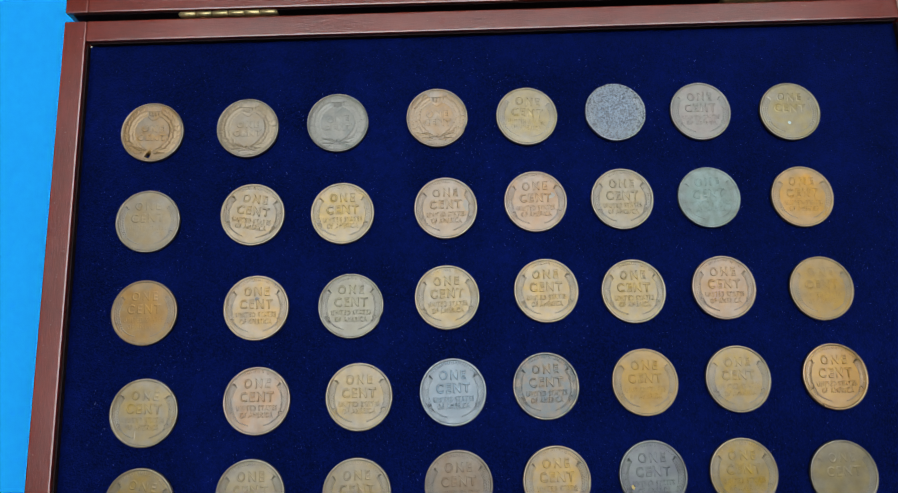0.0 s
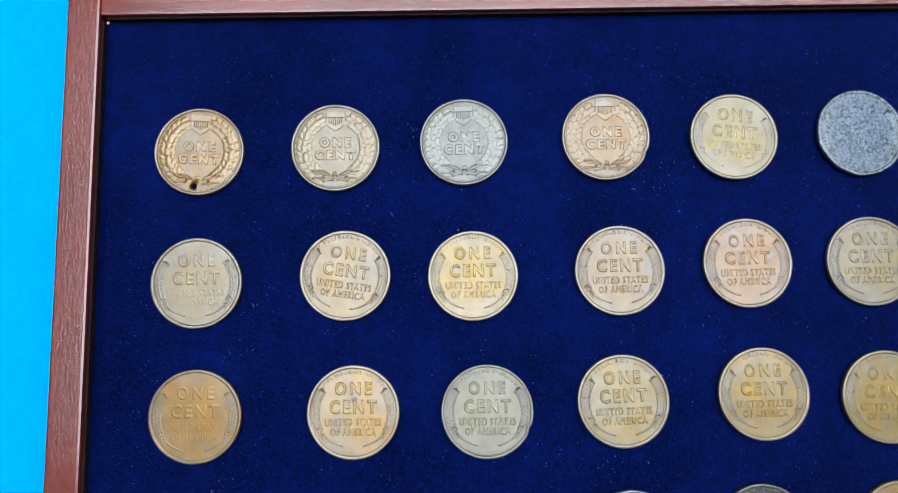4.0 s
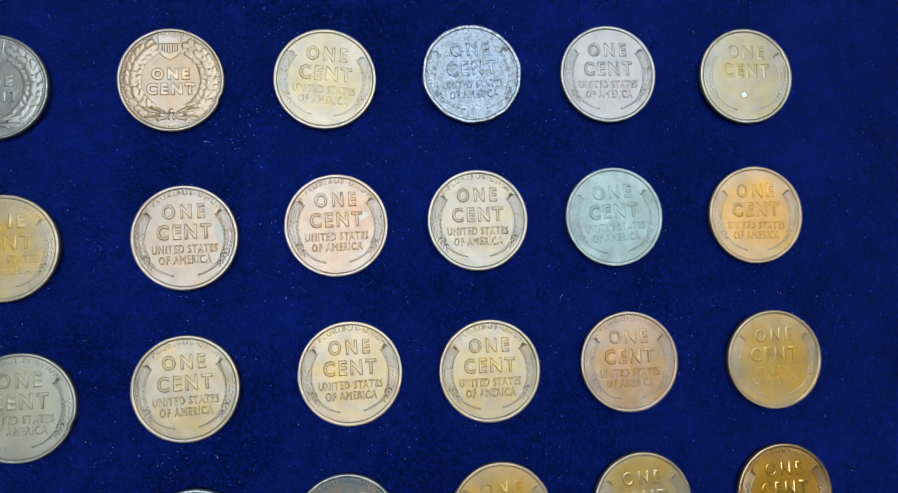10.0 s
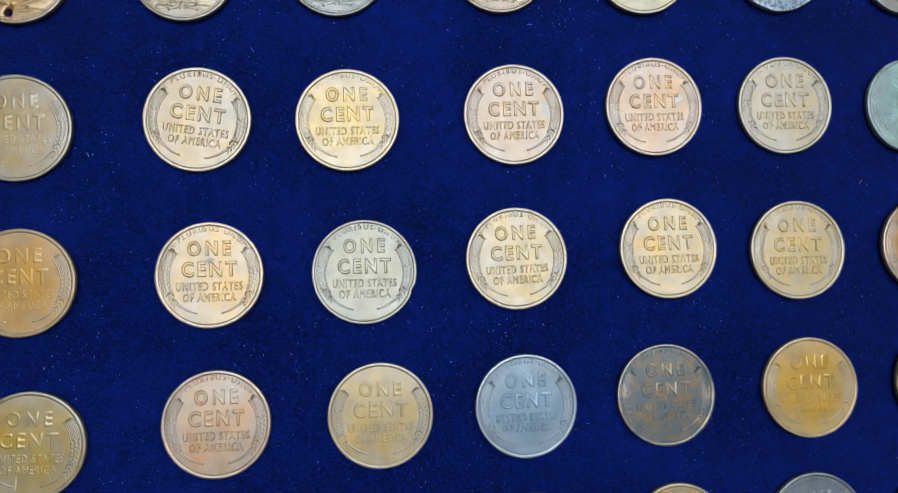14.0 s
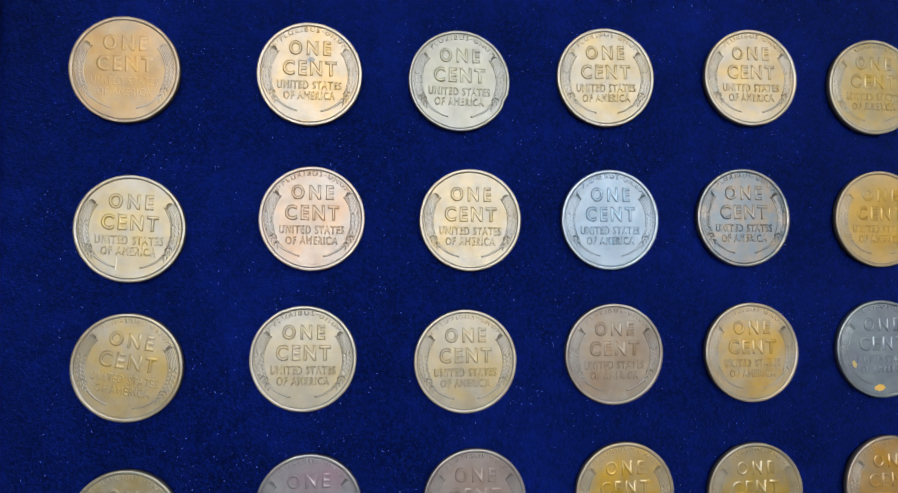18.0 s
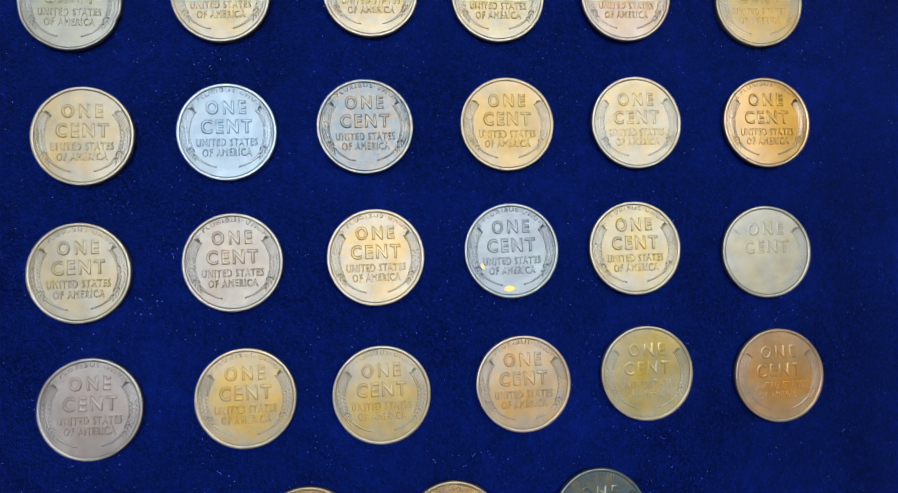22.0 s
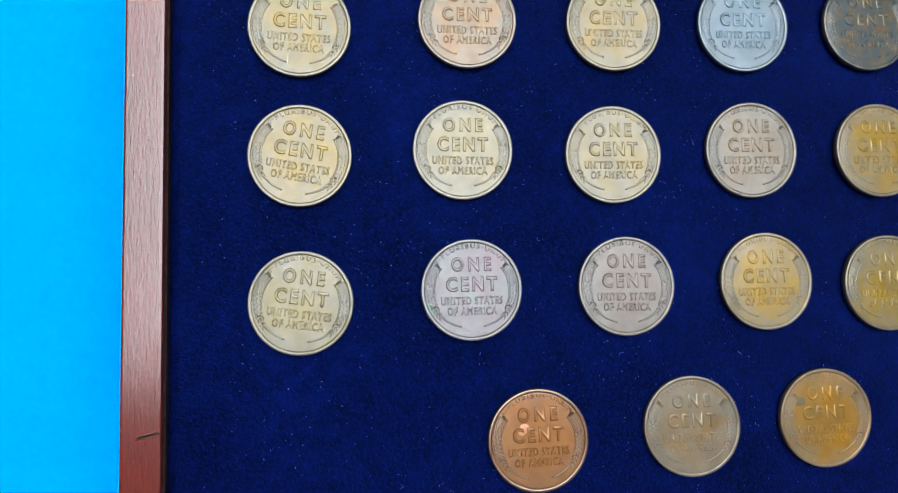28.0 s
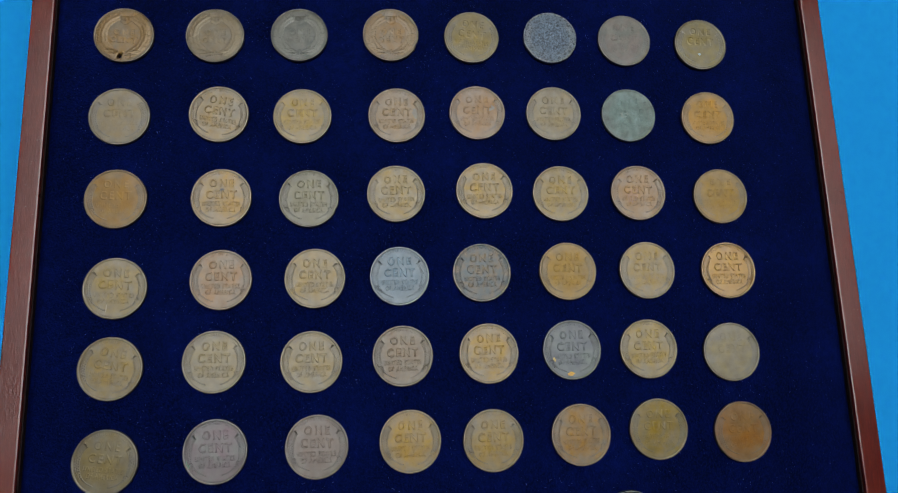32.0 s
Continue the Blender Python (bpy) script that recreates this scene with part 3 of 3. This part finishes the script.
def shield():
    bm = bmesh.new()
    outline = [(-0.19, 0.86), (-0.10, 0.83), (0.0, 0.87), (0.10, 0.83), (0.19, 0.86), (0.175, 0.72), (0.19, 0.60), (0.12, 0.46), (0.0, 0.37), (-0.12, 0.46), (-0.19, 0.60), (-0.175, 0.72)]
    low_ring = [bm.verts.new((1.22 * x * R, y * R, FIELD - 0.01 * MM)) for x, y in outline]
    high = [bm.verts.new((1.22 * x * 0.93 * R, (0.66 + (y - 0.66) * 0.94) * R, FIELD + 0.066 * MM)) for x, y in outline]
    for k in range(len(outline)):
        m = (k + 1) % len(outline)
        bm.faces.new((low_ring[k], low_ring[m], high[m], high[k]))
    bm.faces.new(high)
    return bm


def stripe(k):
    bm = bmesh.new()
    if k == 7:
        ribbon(bm, [(-0.19 * R, 0.70 * R), (0.19 * R, 0.70 * R)], [0.012 * R] * 2, 0.036 * MM, FIELD + 0.066 * MM)
    else:
        x = (-0.144 + 0.048 * k) * R
        ribbon(bm, [(x, 0.68 * R), (x, (0.5 + 0.02 * abs(3 - k)) * R)], [0.011 * R] * 2, 0.036 * MM, FIELD + 0.066 * MM)
    return bm


def beading():
    bm = bmesh.new()
    for k in range(104):
        d = 360 * k / 104
        x, y = polar(0.915, d)
        blob(bm, x, y, 0.036 * R, 0.021 * R, 0.078 * MM, radians(d), FIELD, 6)
    return bm


plain = COPPER["brown"]
M_BLANK, M_RIM = mesh_of("blank", blank(0.003, 8.0), plain), mesh_of("rim", rim_ring(0.003, 8.0), plain)
M_BLANK_ROUGH, M_RIM_ROUGH = mesh_of("blank", blank(0.02, 4.0), plain), mesh_of("rim", rim_ring(0.02, 4.0), plain)
M_BLANK_NOTCH, M_RIM_NOTCH = mesh_of("blank", blank(0.004, 2.0, (-22, 0.3 * MM)), plain), mesh_of("rim", rim_ring(0.004, 2.0, (-22, 0.3 * MM), 0.018), plain)
M_RIM_THIN = mesh_of("rim", rim_ring(0.0, 0.0, None, 0.018), plain)
M_ONE_CENT = letters_mesh("denomination", [("ONE", 0.0, 0.50, 0.80, 0.29, 0.16, 0.015, 1.5), ("CENT", 0.0, 0.11, 1.02, 0.30, 0.16, 0.015, 1.35)], plain)
M_LEGEND = letters_mesh("legend", [("UNITED STATES", 0.0, -0.215, 1.22, 0.16, 0.12, 0.0, 1.2), ("OF AMERICA", 0.0, -0.42, 0.98, 0.16, 0.12, 0.0, 1.2)], plain)
M_MOTTO = letters_mesh("motto", [("E·PLURIBUS·UNUM", 0, 0.868, 1.60, 0.10, 0.10, 0.0, 1.4)], plain, True)
M_EARS = [mesh_of("wheat_ear", wheat_ear(s), plain) for s in (-1, 1)]
M_OLD_ONE_CENT = letters_mesh("denomination", [("ONE", 0.0, 0.115, 0.72, 0.245, 0.12, 0.06, 1.5), ("CENT", 0.0, -0.175, 0.92, 0.245, 0.12, 0.06, 1.45)], plain)
M_LEAF = mesh_of("leaf", leaf(), plain)
M_WREATH = [mesh_of("wreath", wreath_side(s), plain) for s in (-1, 1)]
M_STRIPES = [mesh_of("stripe", stripe(k), plain) for k in range(8)]
M_KNOT = mesh_of("bow", bow(False), plain)
M_BOW, M_SHIELD, M_BEADS = mesh_of("bow", bow(), plain), mesh_of("shield", shield(), plain, False), mesh_of("beading", beading(), plain)


def drilled(data, x, y, radius):
    """The same disc with a hole bored through it."""
    disc, tool = bpy.data.objects.new("disc", data.copy()), None
    scene.collection.objects.link(disc)
    bm = bmesh.new()
    bmesh.ops.create_cone(bm, cap_ends=True, segments=20, radius1=radius, radius2=radius, depth=4 * MM, matrix=Matrix.Translation((x, y, -0.7 * MM)))
    tool = new("tool", mesh_of("tool", bm, plain, False))
    mod = disc.modifiers.new("bore", "BOOLEAN")
    mod.operation, mod.object, mod.solver = "DIFFERENCE", tool, "EXACT"
    bpy.context.view_layer.update()
    out = bpy.data.meshes.new_from_object(disc.evaluated_get(bpy.context.evaluated_depsgraph_get()))
    bpy.data.objects.remove(disc)
    bpy.data.objects.remove(tool)
    return out


M_BLANK_BORED = drilled(M_BLANK, -0.07 * R, -0.80 * R, 0.075 * R)


def richer(colour, amount):
    """The colour with its saturation raised."""
    grey = 0.3 * colour[0] + 0.5 * colour[1] + 0.2 * colour[2]
    return tuple(max(0.005, (grey + amount * (c - grey)) * k) for c, k in zip(colour, (0.63, 0.645, 0.69)))


def coin(label, x, y, turn, tint, metal, wear=1.0, gleam=1.25, style="wheat", motto=True, legend=True):
    """A one-cent coin lying face down with its reverse up. tint: its base colour; wear: how much of the relief is left."""
    rnd = random.Random(round(x * 31 + y * 57))
    body_mesh, rim_mesh = M_BLANK, M_RIM
    if style == "bored":
        body_mesh, rim_mesh = M_BLANK_BORED, M_RIM_THIN
    elif style in ("notched", "nicked"):
        body_mesh, rim_mesh = M_BLANK_NOTCH, M_RIM_NOTCH
    elif style == "laurel":
        rim_mesh = M_RIM_THIN
    elif style == "eaten":
        body_mesh, rim_mesh = M_BLANK_ROUGH, M_RIM_ROUGH
    lean = (rnd.uniform(-1.1, 1.1), rnd.uniform(-1.1, 1.1))
    top = thing("coin", label, "coin", pose(x * MM, y * MM, 0, lean[0], lean[1], turn), "coins in the case")
    seed = rnd.random()
    tint = richer(tint, 2.3 if metal == "ochre" else 2.0 if metal == "brown" else 1.7 if metal == "olive" else 1.5)
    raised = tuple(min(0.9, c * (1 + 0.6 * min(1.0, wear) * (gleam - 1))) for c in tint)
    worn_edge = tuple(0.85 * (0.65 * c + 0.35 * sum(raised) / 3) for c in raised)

    def piece(name, data, colour, squash=1.0):
        ob = new(name, data)
        ob.parent = top
        ob.color = (*colour, seed)
        if squash != 1.0:
            ob.scale = (1, 1, squash)
            ob.location = (0, 0, FIELD * (1 - squash))
        if name in ("legend", "motto", "wheat_ear", "denomination"):
            slope = radians(0.5 if name != "denomination" else 0.25) * (1.12 - min(1.0, wear))
            ob.rotation_euler = (rnd.uniform(-1, 1) * slope, rnd.uniform(-1, 1) * slope, 0)
        ob.material_slots[0].link = "OBJECT"
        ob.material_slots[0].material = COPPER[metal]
        return ob

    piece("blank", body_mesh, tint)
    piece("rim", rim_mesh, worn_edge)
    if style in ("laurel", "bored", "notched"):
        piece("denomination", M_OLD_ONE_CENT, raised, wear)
        for side, m in zip((-1, 1), M_WREATH):
            band = piece("wreath", m, raised, wear)
            for lx, ly, angle, length, width, height in wreath_leaves(side):
                if style == "bored" and math.hypot(lx + 0.07 * R, ly + 0.80 * R) < 0.2 * R:
                    continue
                one = piece("leaf", M_LEAF, raised)
                one.parent = band
                one.matrix_basis = Matrix.LocRotScale((lx, ly, FIELD * (1 - height / (0.102 * MM))), Euler((0, 0, angle)), (length / (0.1 * R), width / (0.06 * R), height / (0.102 * MM)))
        piece("bow", M_KNOT if style == "bored" else M_BOW, raised, wear)
        crest = piece("shield", M_SHIELD, raised, wear)
        for m in M_STRIPES:
            piece("stripe", m, raised).parent = crest
        piece("beading", M_BEADS, raised, wear)
    else:
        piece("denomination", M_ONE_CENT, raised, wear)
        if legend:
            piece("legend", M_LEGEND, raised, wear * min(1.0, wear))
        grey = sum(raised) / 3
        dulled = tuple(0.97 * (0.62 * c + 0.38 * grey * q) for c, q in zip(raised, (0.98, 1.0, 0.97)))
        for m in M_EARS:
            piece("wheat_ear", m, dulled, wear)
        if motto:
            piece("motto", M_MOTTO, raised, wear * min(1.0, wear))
    return top


OCHRE, BROWN, DUN = (0.43, 0.30, 0.06), (0.34, 0.22, 0.115), (0.36, 0.29, 0.17)
OLIVE = (0.33, 0.26, 0.12)
COINS = [
    ("brown one-cent coin with a wreath and a drilled hole", -88.8, 82.3, -3, (0.31, 0.20, 0.09), "brown", 1.0, 1.35, "bored", True, True),
    ("brown one-cent coin with a wreath and shield", -59.6, 82.5, -1, (0.27, 0.215, 0.15), "brown", 0.9, 1.35, "laurel", True, True),
    ("dull grey-green worn one-cent coin with a wreath", -31.9, 83.1, 0, (0.155, 0.162, 0.145), "olive", 0.7, 1.2, "laurel", True, True),
    ("brown wreath one-cent coin with a nicked edge", -1.1, 83.5, -1, (0.31, 0.21, 0.13), "brown", 0.95, 1.35, "notched", True, True),
    ("smooth tan one-cent coin, worn low", 26.8, 82.9, -7, DUN, "brown", 0.6, 1.15, "wheat", False, True),
    ("corroded grey steel one-cent coin, pitted black and white", 54.6, 83.1, 2, (0.27, 0.33, 0.39), "pitted", 1.0, 1.6, "eaten", False, True),
    ("dull purple-brown one-cent coin lying on the velvet", 81.3, 82.3, -1, (0.29, 0.23, 0.20), "purple", 0.8, 1.2, "wheat", False, True),
    ("olive one-cent coin worn almost flat", 109.4, 81.1, -3, OLIVE, "olive", 0.4, 1.1, "wheat", False, False),
    ("dark brown one-cent coin worn almost flat", -88.9, 54.0, 0, (0.29, 0.21, 0.11), "olive", 0.5, 1.1, "wheat", False, True),
    ("brown one-cent coin with crisp raised letters, turned aslant", -57.7, 54.8, -9, (0.35, 0.25, 0.14), "brown", 1.15, 1.4, "wheat", True, True),
    ("tan one-cent coin with a yellowish field", -30.8, 54.1, 0, (0.43, 0.315, 0.16), "brown", 0.8, 1.2, "wheat", True, True),
    ("brown one-cent coin with dark tarnish at its edge", 0.3, 54.4, 0, BROWN, "toned", 1.0, 1.4, "wheat", True, True),
    ("reddish copper one-cent coin toned grey", 27.6, 55.3, 0, (0.40, 0.235, 0.12), "toned", 0.9, 1.2, "wheat", True, True),
    ("dull brown one-cent coin lying on the velvet", 54.0, 55.0, -1, (0.33, 0.26, 0.16), "olive", 0.9, 1.25, "wheat", True, True),
    ("green tarnished one-cent coin lying on the velvet", 80.5, 54.4, 2, (0.155, 0.215, 0.185), "green", 0.7, 1.2, "wheat", False, True),
    ("orange-brown one-cent coin lying on the velvet", 109.1, 53.4, -2, (0.50, 0.33, 0.05), "ochre", 0.8, 1.15, "wheat", False, True),
    ("yellow-brown one-cent coin worn almost flat", -88.7, 26.6, -1, (0.38, 0.25, 0.07), "ochre", 0.4, 1.1, "wheat", False, True),
    ("ochre one-cent coin with a small dark stain", -56.3, 26.6, -1, (0.46, 0.31, 0.12), "brown", 0.9, 1.25, "wheat", True, True),
    ("greyish brown one-cent coin with a rough edge", -28.7, 26.0, -1, (0.25, 0.225, 0.155), "olive", 0.9, 1.3, "nicked", True, True),
    ("brown one-cent coin with even wear", -0.5, 27.3, 1, (0.355, 0.265, 0.145), "brown", 0.9, 1.25, "wheat", True, True),
    ("tan one-cent coin with clear wheat ears", 28.8, 28.0, 0, (0.41, 0.29, 0.12), "brown", 1.0, 1.25, "wheat", True, True),
    ("tan-brown one-cent coin lying on the velvet", 54.6, 26.7, -1, (0.39, 0.285, 0.125), "brown", 0.95, 1.25, "wheat", True, True),
    ("reddish brown one-cent coin with purple toning", 81.5, 26.6, -1, (0.42, 0.23, 0.09), "toned", 0.85, 1.2, "wheat", True, True),
    ("yellow ochre one-cent coin worn soft", 110.5, 25.1, -1, OCHRE, "ochre", 0.6, 1.15, "wheat", False, True),
    ("ochre one-cent coin with a short upright scratch", -87.5, -1.8, -3, (0.35, 0.265, 0.145), "brown", 0.75, 1.2, "wheat", False, True),
    ("reddish brown one-cent coin lying on the velvet", -55.8, 0.1, -1, (0.36, 0.235, 0.155), "brown", 0.95, 1.25, "wheat", True, True),
    ("brown one-cent coin with a grey rim", -26.8, -0.1, -1, (0.38, 0.27, 0.13), "olive", 0.8, 1.25, "wheat", False, True),
    ("pale blue-grey zinc steel one-cent coin lying on the velvet", 0.0, 0.0, 0, (0.16, 0.215, 0.25), "steel", 1.0, 2.0, "wheat", True, True),
    ("dark one-cent coin mottled blue and brown", 26.7, 0.5, 0, (0.20, 0.145, 0.09), "mottled", 1.0, 2.6, "wheat", True, True),
    ("yellow ochre one-cent coin lying on the velvet", 55.2, 0.3, -1, OCHRE, "ochre", 0.8, 1.2, "wheat", False, True),
    ("olive-brown one-cent coin worn soft", 82.2, 0.0, 0, (0.41, 0.295, 0.115), "brown", 0.6, 1.15, "wheat", False, True),
    ("shiny golden bronze one-cent coin lying on the velvet", 110.4, -0.6, -1, (0.44, 0.26, 0.08), "bright", 1.0, 1.1, "wheat", True, True),
    ("brown-ochre one-cent coin lying on the velvet", -87.7, -26.2, -10, (0.36, 0.265, 0.13), "brown", 0.85, 1.2, "wheat", True, True),
    ("tan-brown one-cent coin with even toning", -57.3, -25.2, -1, (0.35, 0.29, 0.20), "brown", 0.95, 1.25, "wheat", True, True),
    ("light brown one-cent coin lying on the velvet", -27.9, -26.2, 0, (0.35, 0.275, 0.17), "brown", 0.95, 1.25, "wheat", True, True),
    ("dark chocolate-brown one-cent coin lying on the velvet", 0.4, -25.4, 0, (0.25, 0.188, 0.14), "brown", 0.95, 1.25, "wheat", True, True),
    ("golden brown one-cent coin lying on the velvet", 27.8, -25.5, 0, (0.41, 0.285, 0.095), "brown", 0.9, 1.2, "wheat", True, True),
    ("purple and blue toned one-cent coin with an orange spot", 54.8, -25.3, 0, (0.15, 0.15, 0.172), "purple", 0.9, 1.2, "wheat", True, True),
    ("light bronze one-cent coin lying on the velvet", 80.3, -25.8, 0, (0.41, 0.305, 0.155), "brown", 0.95, 1.25, "wheat", True, True),
    ("smooth grey-olive one-cent coin worn flat", 108.4, -27.7, 0, (0.32, 0.27, 0.18), "brown", 0.35, 1.1, "wheat", False, False),
    ("olive-yellow one-cent coin lying on the velvet", -87.8, -53.4, -8, (0.32, 0.26, 0.16), "brown", 0.85, 1.2, "wheat", True, True),
    ("purplish one-cent coin with a green edge", -56.3, -51.7, 0, (0.25, 0.178, 0.188), "purple", 0.95, 1.25, "wheat", True, True),
    ("grey-violet one-cent coin with crisp letters", -26.3, -51.7, -1, (0.26, 0.195, 0.16), "toned", 1.0, 1.3, "wheat", True, True),
    ("yellowish one-cent coin lying on the velvet", 2.1, -51.4, 0, (0.43, 0.30, 0.08), "brown", 0.9, 1.25, "wheat", True, True),
    ("brown one-cent coin, evenly worn", 27.9, -52.3, 0, (0.38, 0.275, 0.12), "brown", 0.8, 1.2, "wheat", True, True),
    ("warm brown one-cent coin lying on the velvet", 55.9, -51.8, 0, (0.39, 0.25, 0.10), "brown", 0.95, 1.25, "wheat", True, True),
    ("olive-tan one-cent coin lying on the velvet", 81.3, -51.2, -1, (0.39, 0.295, 0.115), "brown", 0.7, 1.2, "wheat", False, True),
    ("dark orange-brown one-cent coin lying on the velvet", 109.3, -53.2, 0, (0.37, 0.22, 0.07), "ochre", 0.6, 1.15, "wheat", False, True),
    ("bright red copper one-cent coin, almost new", -44.5, -80.0, 1, (0.35, 0.175, 0.10), "bright", 1.1, 1.3, "wheat", True, True),
    ("dull brown one-cent coin in the short row", -14.5, -78.7, 0, (0.33, 0.24, 0.165), "brown", 0.8, 1.2, "wheat", True, True),
    ("ochre one-cent coin in the short row", 12.8, -78.3, 0, (0.42, 0.27, 0.10), "ochre", 0.85, 1.2, "wheat", True, True),
    ("golden ochre one-cent coin in the short row", 40.7, -79.2, 0, (0.42, 0.28, 0.10), "ochre", 0.8, 1.2, "wheat", True, True),
    ("blackened one-cent coin with olive tarnish", 70.0, -78.8, -1, (0.17, 0.15, 0.09), "mottled", 0.9, 1.6, "wheat", True, True),
]
placed = [coin(*entry) for entry in COINS]


def stain(owner, x, y, size, squeeze, turn, colour, metal, label, name="stain"):
    """A thin uneven film of tarnish lying on a coin's field."""
    rnd = random.Random(round(1000 * x + 77 * y + 13 * size))
    bm = bmesh.new()
    rim, mid, n = [], [], 22
    top = bm.verts.new((0, 0, FIELD + 0.003 * MM))
    for k in range(n):
        a = 2 * math.pi * k / n
        q = size * R * (1 + 0.35 * noise.noise((2.2 * math.cos(a), 2.2 * math.sin(a), 9 * x)) + rnd.uniform(-0.06, 0.06))
        rim.append(bm.verts.new((q * math.cos(a), q * squeeze * math.sin(a), FIELD - 0.01 * MM)))
        mid.append(bm.verts.new((0.8 * q * math.cos(a), 0.8 * q * squeeze * math.sin(a), FIELD + 0.002 * MM)))
    for k in range(n):
        m = (k + 1) % n
        bm.faces.new((rim[k], rim[m], mid[m], mid[k]))
        bm.faces.new((mid[k], mid[m], top))
    ob = part(name, bm, COPPER[metal], owner, label, True)
    ob.matrix_basis = pose(x * R, y * R, 0, 0, 0, turn)
    ob.color = (*colour, rnd.random())
    return ob


def coin_at(row, column):
    return placed[row * 8 + column]


stain(coin_at(4, 5), -0.08, -0.80, 0.12, 0.6, 8, (0.62, 0.34, 0.06), "ochre", "orange stain near the edge")
stain(coin_at(4, 5), -0.62, -0.30, 0.05, 1.5, 20, (0.50, 0.36, 0.12), "ochre", "small orange stain")
stain(coin_at(5, 1), -0.80, -0.30, 0.10, 2.6, -5, (0.10, 0.22, 0.13), "green", "green tarnish along the edge")
stain(coin_at(2, 1), 0.02, 0.27, 0.07, 0.8, 0, (0.10, 0.07, 0.04), "mottled", "small dark stain")
stain(coin_at(2, 1), 0.62, 0.70, 0.13, 0.5, -35, (0.14, 0.11, 0.09), "mottled", "grey-brown stain at the edge")
stain(coin_at(3, 0), -0.20, -0.66, 0.13, 0.12, 88, (0.48, 0.38, 0.24), "brown", "short bright scratch", "scratch")
stain(coin_at(1, 3), 0.66, 0.05, 0.10, 2.0, 12, (0.17, 0.14, 0.10), "brown", "dark tarnish beside the wheat ear")
stain(coin_at(1, 6), -0.15, 0.02, 0.18, 0.7, 10, (0.19, 0.22, 0.18), "green", "dark worn patch")
stain(coin_at(1, 4), 0.50, 0.16, 0.16, 0.5, 30, (0.24, 0.19, 0.13), "toned", "grey toned patch")
stain(coin_at(0, 7), -0.05, -0.40, 0.05, 1.0, 0, (0.50, 0.62, 0.54), "steel", "small pale spot")
stain(coin_at(2, 6), -0.2, -0.1, 0.30, 0.7, 60, (0.34, 0.16, 0.06), "toned", "reddish toned patch")
stain(placed[48], -0.30, 0.22, 0.13, 0.7, 40, (0.56, 0.26, 0.14), "bright", "lighter coppery patch")
stain(placed[51], 0.10, 0.42, 0.07, 1.3, 0, (0.12, 0.10, 0.08), "mottled", "small dark spot")
stain(placed[50], -0.55, 0.35, 0.12, 0.8, 0, (0.22, 0.15, 0.06), "brown", "dull spot")


# ---- lint on the velvet ----
def lint():
    rnd = random.Random(11)
    verts, faces = [], []
    for k in range(5200):
        if k % 3 == 0:
            cx, cy = rnd.uniform(IN_X0 + 0.006, IN_X1 - 0.006), rnd.uniform(IN_Y0 + 0.006, IN_Y1 - 0.006)
        x, y = cx + rnd.gauss(0, 0.0014), cy + rnd.gauss(0, 0.0014)
        length = rnd.choice((0.06, 0.08, 0.1, 0.14, 0.2, 0.3)) * MM * (3.5 if rnd.random() < 0.02 else 1)
        width = rnd.uniform(0.022, 0.05) * MM
        a, bend = rnd.uniform(0, 2 * math.pi), rnd.uniform(-1.4, 1.4)
        px, py, start = x, y, len(verts)
        for s in range(4):
            for q, h in ((-1, 0.0), (0, 0.05 * MM), (1, 0.0)):
                verts.append((px - q * width * math.sin(a), py + q * width * math.cos(a), PAD_Z + 0.06 * MM + h))
            px, py, a = px + length / 3 * math.cos(a), py + length / 3 * math.sin(a), a + bend / 3
        for s in range(3):
            b = start + 3 * s
            faces += [(b, b + 3, b + 4, b + 1), (b + 1, b + 4, b + 5, b + 2)]
    data = bpy.data.meshes.new("lint")
    data.from_pydata(verts, [], faces)
    data.materials.append(LINT)
    return data


tagged(new("lint", lint()), "tiny pale specks and fibres of lint on the velvet", "lint", "", "stuff")
